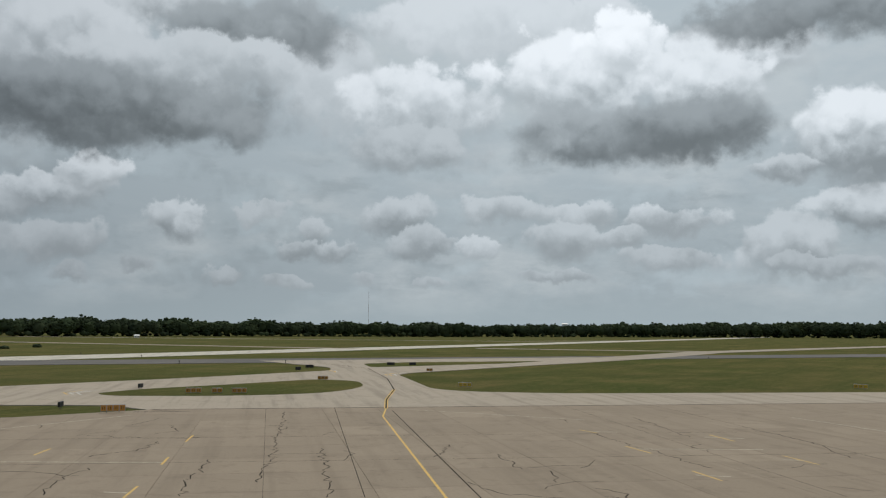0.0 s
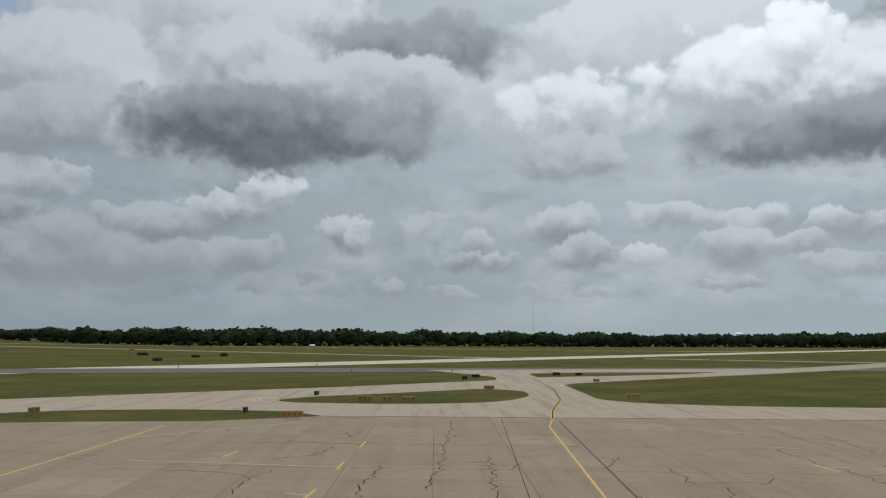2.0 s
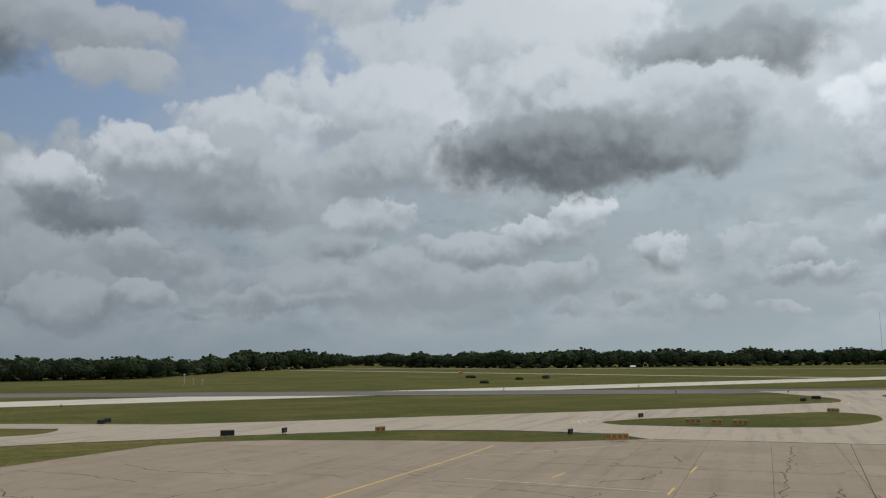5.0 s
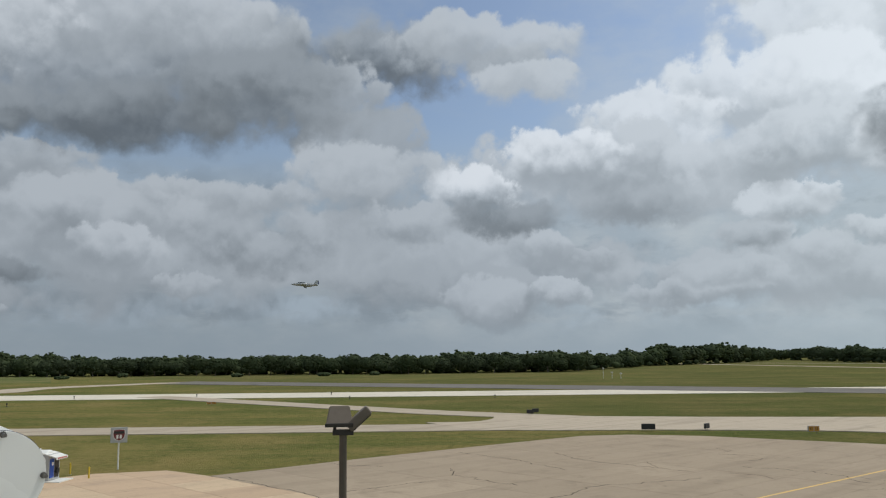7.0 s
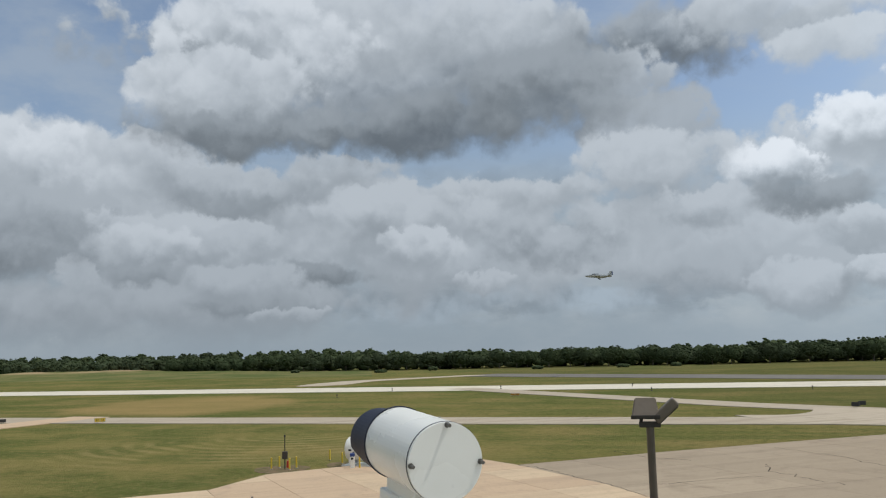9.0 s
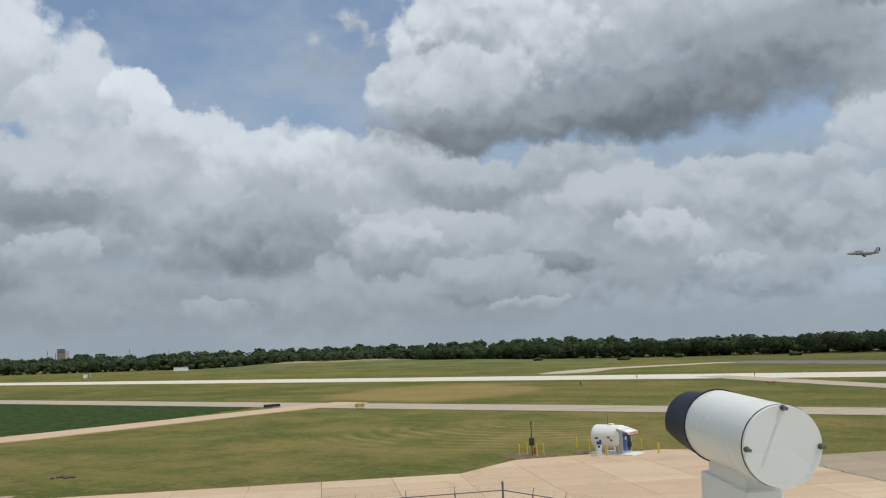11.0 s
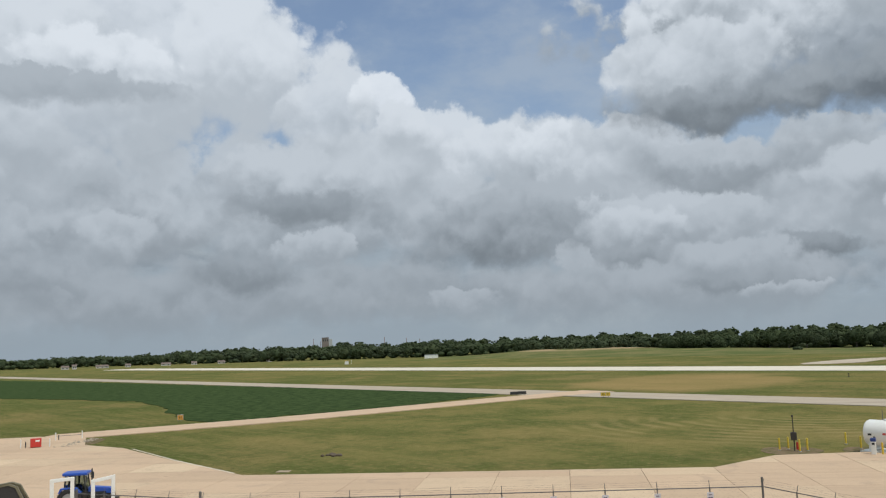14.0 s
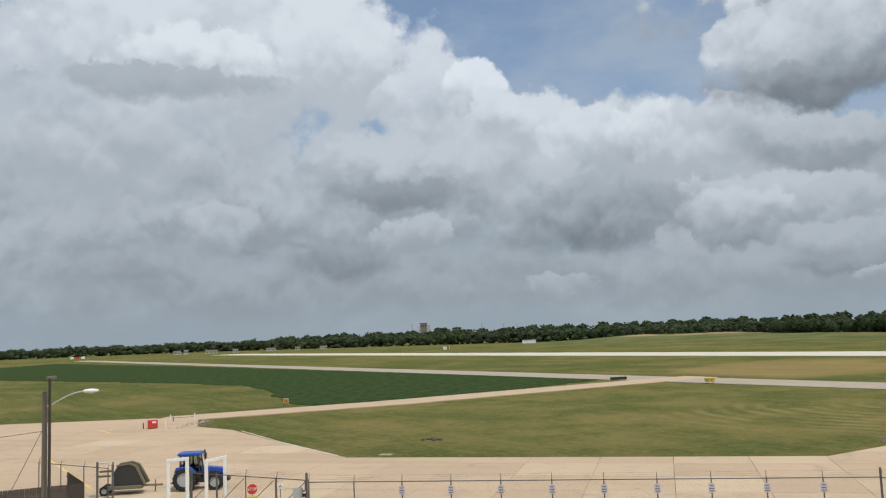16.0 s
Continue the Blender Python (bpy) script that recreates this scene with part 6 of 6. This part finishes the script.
ribbon("yard_line", [(-81.4, -97.1), (-79.1, -92.2)], 0.25, TOP + 0.004, YELLOW_LINE, "short yellow line on the yard concrete", "line")
ribbon("edge_line", [(-84.3, -74.4), (-76, -61.5), (-68.5, -48.5)], 0.26, TOP + 0.004, PALE_LINE, "dirty pale line along the lawn edge", "line")
LONG_CRACKS = [
    [(-20.7, 114.3), (-18.5, 100), (-16.4, 86.2), (-14.4, 73.6), (-13.3, 63.1)], [(-27.8, 68.4), (-27.4, 62), (-26.2, 57.6)], [(-19.6, 73.2), (-18.4, 64), (-17.2, 57.7)], [(-11.1, 80.6), (-9, 68), (-7.5, 57.8)],
    [(5.1, 78.2), (6.6, 70.0)], [(8.8, 69.3), (8.6, 64.3)], [(0.8, 84.2), (0.0, 77.5), (-0.6, 76)], [(24.9, 111.6), (26.5, 91.8)], [(16.3, 95.9), (19, 84), (22.4, 71.5)], ]
FORKED_CRACKS = [
    [(-83.3, 23.2), (-77.2, 25.4), (-68.1, 26.9), (-50, 29)],
    [(-67, 30), (-68.5, 36.7), (-68.2, 40.6)], [(-86.4, 53), (-78, 54.5), (-67.5, 53.8)], [(-31, 98), (-28, 92.5), (-29.8, 90)], [(36, 100), (38, 88), (37, 78)], [(-36, 88), (-30, 86.5), (-24, 87)], [(-41, 66), (-33, 66.5), (-27, 65)],
    [(-30, 74), (-27, 80), (-27.5, 84)], [(-75, 45), (-70, 43), (-62, 44)], [(-80, 62), (-72, 60), (-60, 63)], [(-90, 36), (-84, 37), (-80, 40)], [(11, 62), (13, 60), (12, 57)], [(2, 64), (4, 60), (9, 58)], [(-60, 70), (-52, 72), (-46, 70)], [(-56, 60), (-58, 50), (-55, 42)]]
for pts in LONG_CRACKS + FORKED_CRACKS:
    ribbon("tar_crack", pts, 0.09, TOP + 0.002, TAR, "dark tar-filled crack wandering across concrete", "crack", "tar cracks", 0.26, 0.8)
for k in range(34):
    x, y = -75 + 130 * rng.random(), 44 + 62 * rng.random()
    if x < -50 and y > 85:
        continue
    a0, n = rng.random() * math.pi, int(rng.integers(2, 5))
    pts = [(x, y)]
    for j in range(n):
        a0 += rng.normal(0, 0.5)
        pts.append((pts[-1][0] + math.cos(a0) * 1.6, pts[-1][1] + math.sin(a0) * 1.6))
    ribbon("tar_crack", pts, 0.07, TOP + 0.002, TAR, "short dark crack in the concrete", "crack", "tar cracks", 0.16, 0.6)
for pts, w in (([(-6.6, 117.3), (2.7, 58.4), (3.4, 54)], 0.11), ([(-38.7, 115.5), (-7.3, 122.2), (9.9, 125.9), (71.9, 138.8), (200, 165)], 0.42), ([(-40, 112), (-33, 113.5), (-38.5, 114.6)], 0.35),
               ([(-15, 121), (-5, 58)], 0.06), ([(18, 128), (28, 60)], 0.05), ([(32, 130), (42, 60)], 0.06), ([(-45, 84), (40, 98)], 0.06), ([(-44, 68), (45, 82)], 0.06)):
    ribbon("tar_joint", pts, w, TOP + 0.0015, TAR, "straight tar-filled joint between slabs", "joint", "tar joints")


# ---- concrete slabs of the apron and yard ----
def slab_field(name, corners, size, z, mat, turn, parts, label):
    """An apron cut into slabs by a square grid; the nearest are objects of their own, the rest one mesh."""
    bm = bmesh.new()
    f = bm.faces.new([bm.verts.new((p.x, p.y, 0)) for p in fillet(corners)])
    f.normal_update()
    if f.normal.z < 0:
        f.normal_flip()
    bmesh.ops.triangulate(bm, faces=bm.faces[:])
    c, s = math.cos(radians(turn)), math.sin(radians(turn))
    for n in (Vector((c, s, 0)), Vector((-s, c, 0))):
        dist = [v.co.dot(n) for v in bm.verts]
        k = math.ceil(min(dist) / size)
        while k * size < max(dist):
            bmesh.ops.bisect_plane(bm, geom=bm.verts[:] + bm.edges[:] + bm.faces[:], plane_co=n * (k * size), plane_no=n)
            k += 1
    cells = {}
    for f in bm.faces:
        m = f.calc_center_median()
        cells.setdefault((math.floor((m.x * c + m.y * s) / size), math.floor((-m.x * s + m.y * c) / size)), []).append(f)
    ob = new(name)
    tagged(ob, label, "concrete", kind="structure")
    rows = sorted(cells.items(), key=lambda kv: sum((f.calc_center_median().length for f in kv[1])) / len(kv[1]))
    rest = bmesh.new()
    for k, (_, faces) in enumerate(rows):
        t = bmesh.new()
        seen = {}
        for f in faces:
            for v in f.verts:
                if v not in seen:
                    seen[v] = t.verts.new(v.co)
            t.faces.new([seen[v] for v in f.verts])
        lift = z + 0.0015 * math.sin(k * 12.9898)
        edge = [v for v in t.verts if v.is_boundary]
        mid = sum((v.co for v in t.verts), Vector()) / len(t.verts)
        for v in edge:
            v.co += (mid - v.co).normalized() * 0.02
        rim = [e for e in t.edges if e.is_boundary]
        for v in t.verts:
            v.co.z = lift
        ext = bmesh.ops.extrude_edge_only(t, edges=rim)
        for v in ext["geom"]:
            if isinstance(v, bmesh.types.BMVert):
                v.co.z -= 0.04
        bmesh.ops.recalc_face_normals(t, faces=t.faces[:])
        if k < parts:
            part("slab", t, mat, ob)
        else:
            me = mesh_of("tmp", t)
            rest.from_mesh(me)
            bpy.data.meshes.remove(me)
    bm.free()
    if len(rest.verts):
        o = part("far_slabs", rest, mat, ob)
        tagged(o, kind="stuff")
    under = bmesh.new()
    f = under.faces.new([under.verts.new((p.x, p.y, z - 0.03)) for p in fillet(corners)])
    f.normal_update()
    if f.normal.z < 0:
        f.normal_flip()
    bmesh.ops.triangulate(under, faces=under.faces[:])
    part("joint_filler", under, TAR, ob)


slab_field("apron", [(-38.7, 115.6), (-51.6, 104.2), (-66, 99.3), (-84.5, 90.5), (-91.5, 84), (-93.8, 77.4), (-91.6, 63), (-87.6, 41), (-83.3, 23.2), (-69, 26.7), (-20, 33), (60, 45), (180, 66), (180, 161), (71.9, 138.8), (-7.3, 122.2)],
           7.6, TOP, CONCRETE_OLD, 11.5, 300, "wide weathered grey-beige concrete apron of large slabs")
slab_field("fuel_yard", [(-83.3, 23.2), (-89.8, 20.7), (-91.4, 14), (-89.5, 8), (-86.0, -1.2), (-77.8, -6), (-71, -32.7), (-67.6, -46.9), (-76, -61.8), (-85, -76.5), (-87.5, -85), (-96, -93), (-96, -102), (-87.2, -117.7), (-70, -150), (-14, -150), (-10, -20), (-20, 33), (-69, 26.7)],
           6.1, TOP, CONCRETE_PINK, 13.5, 300, "sunlit pinkish concrete yard of square slabs")
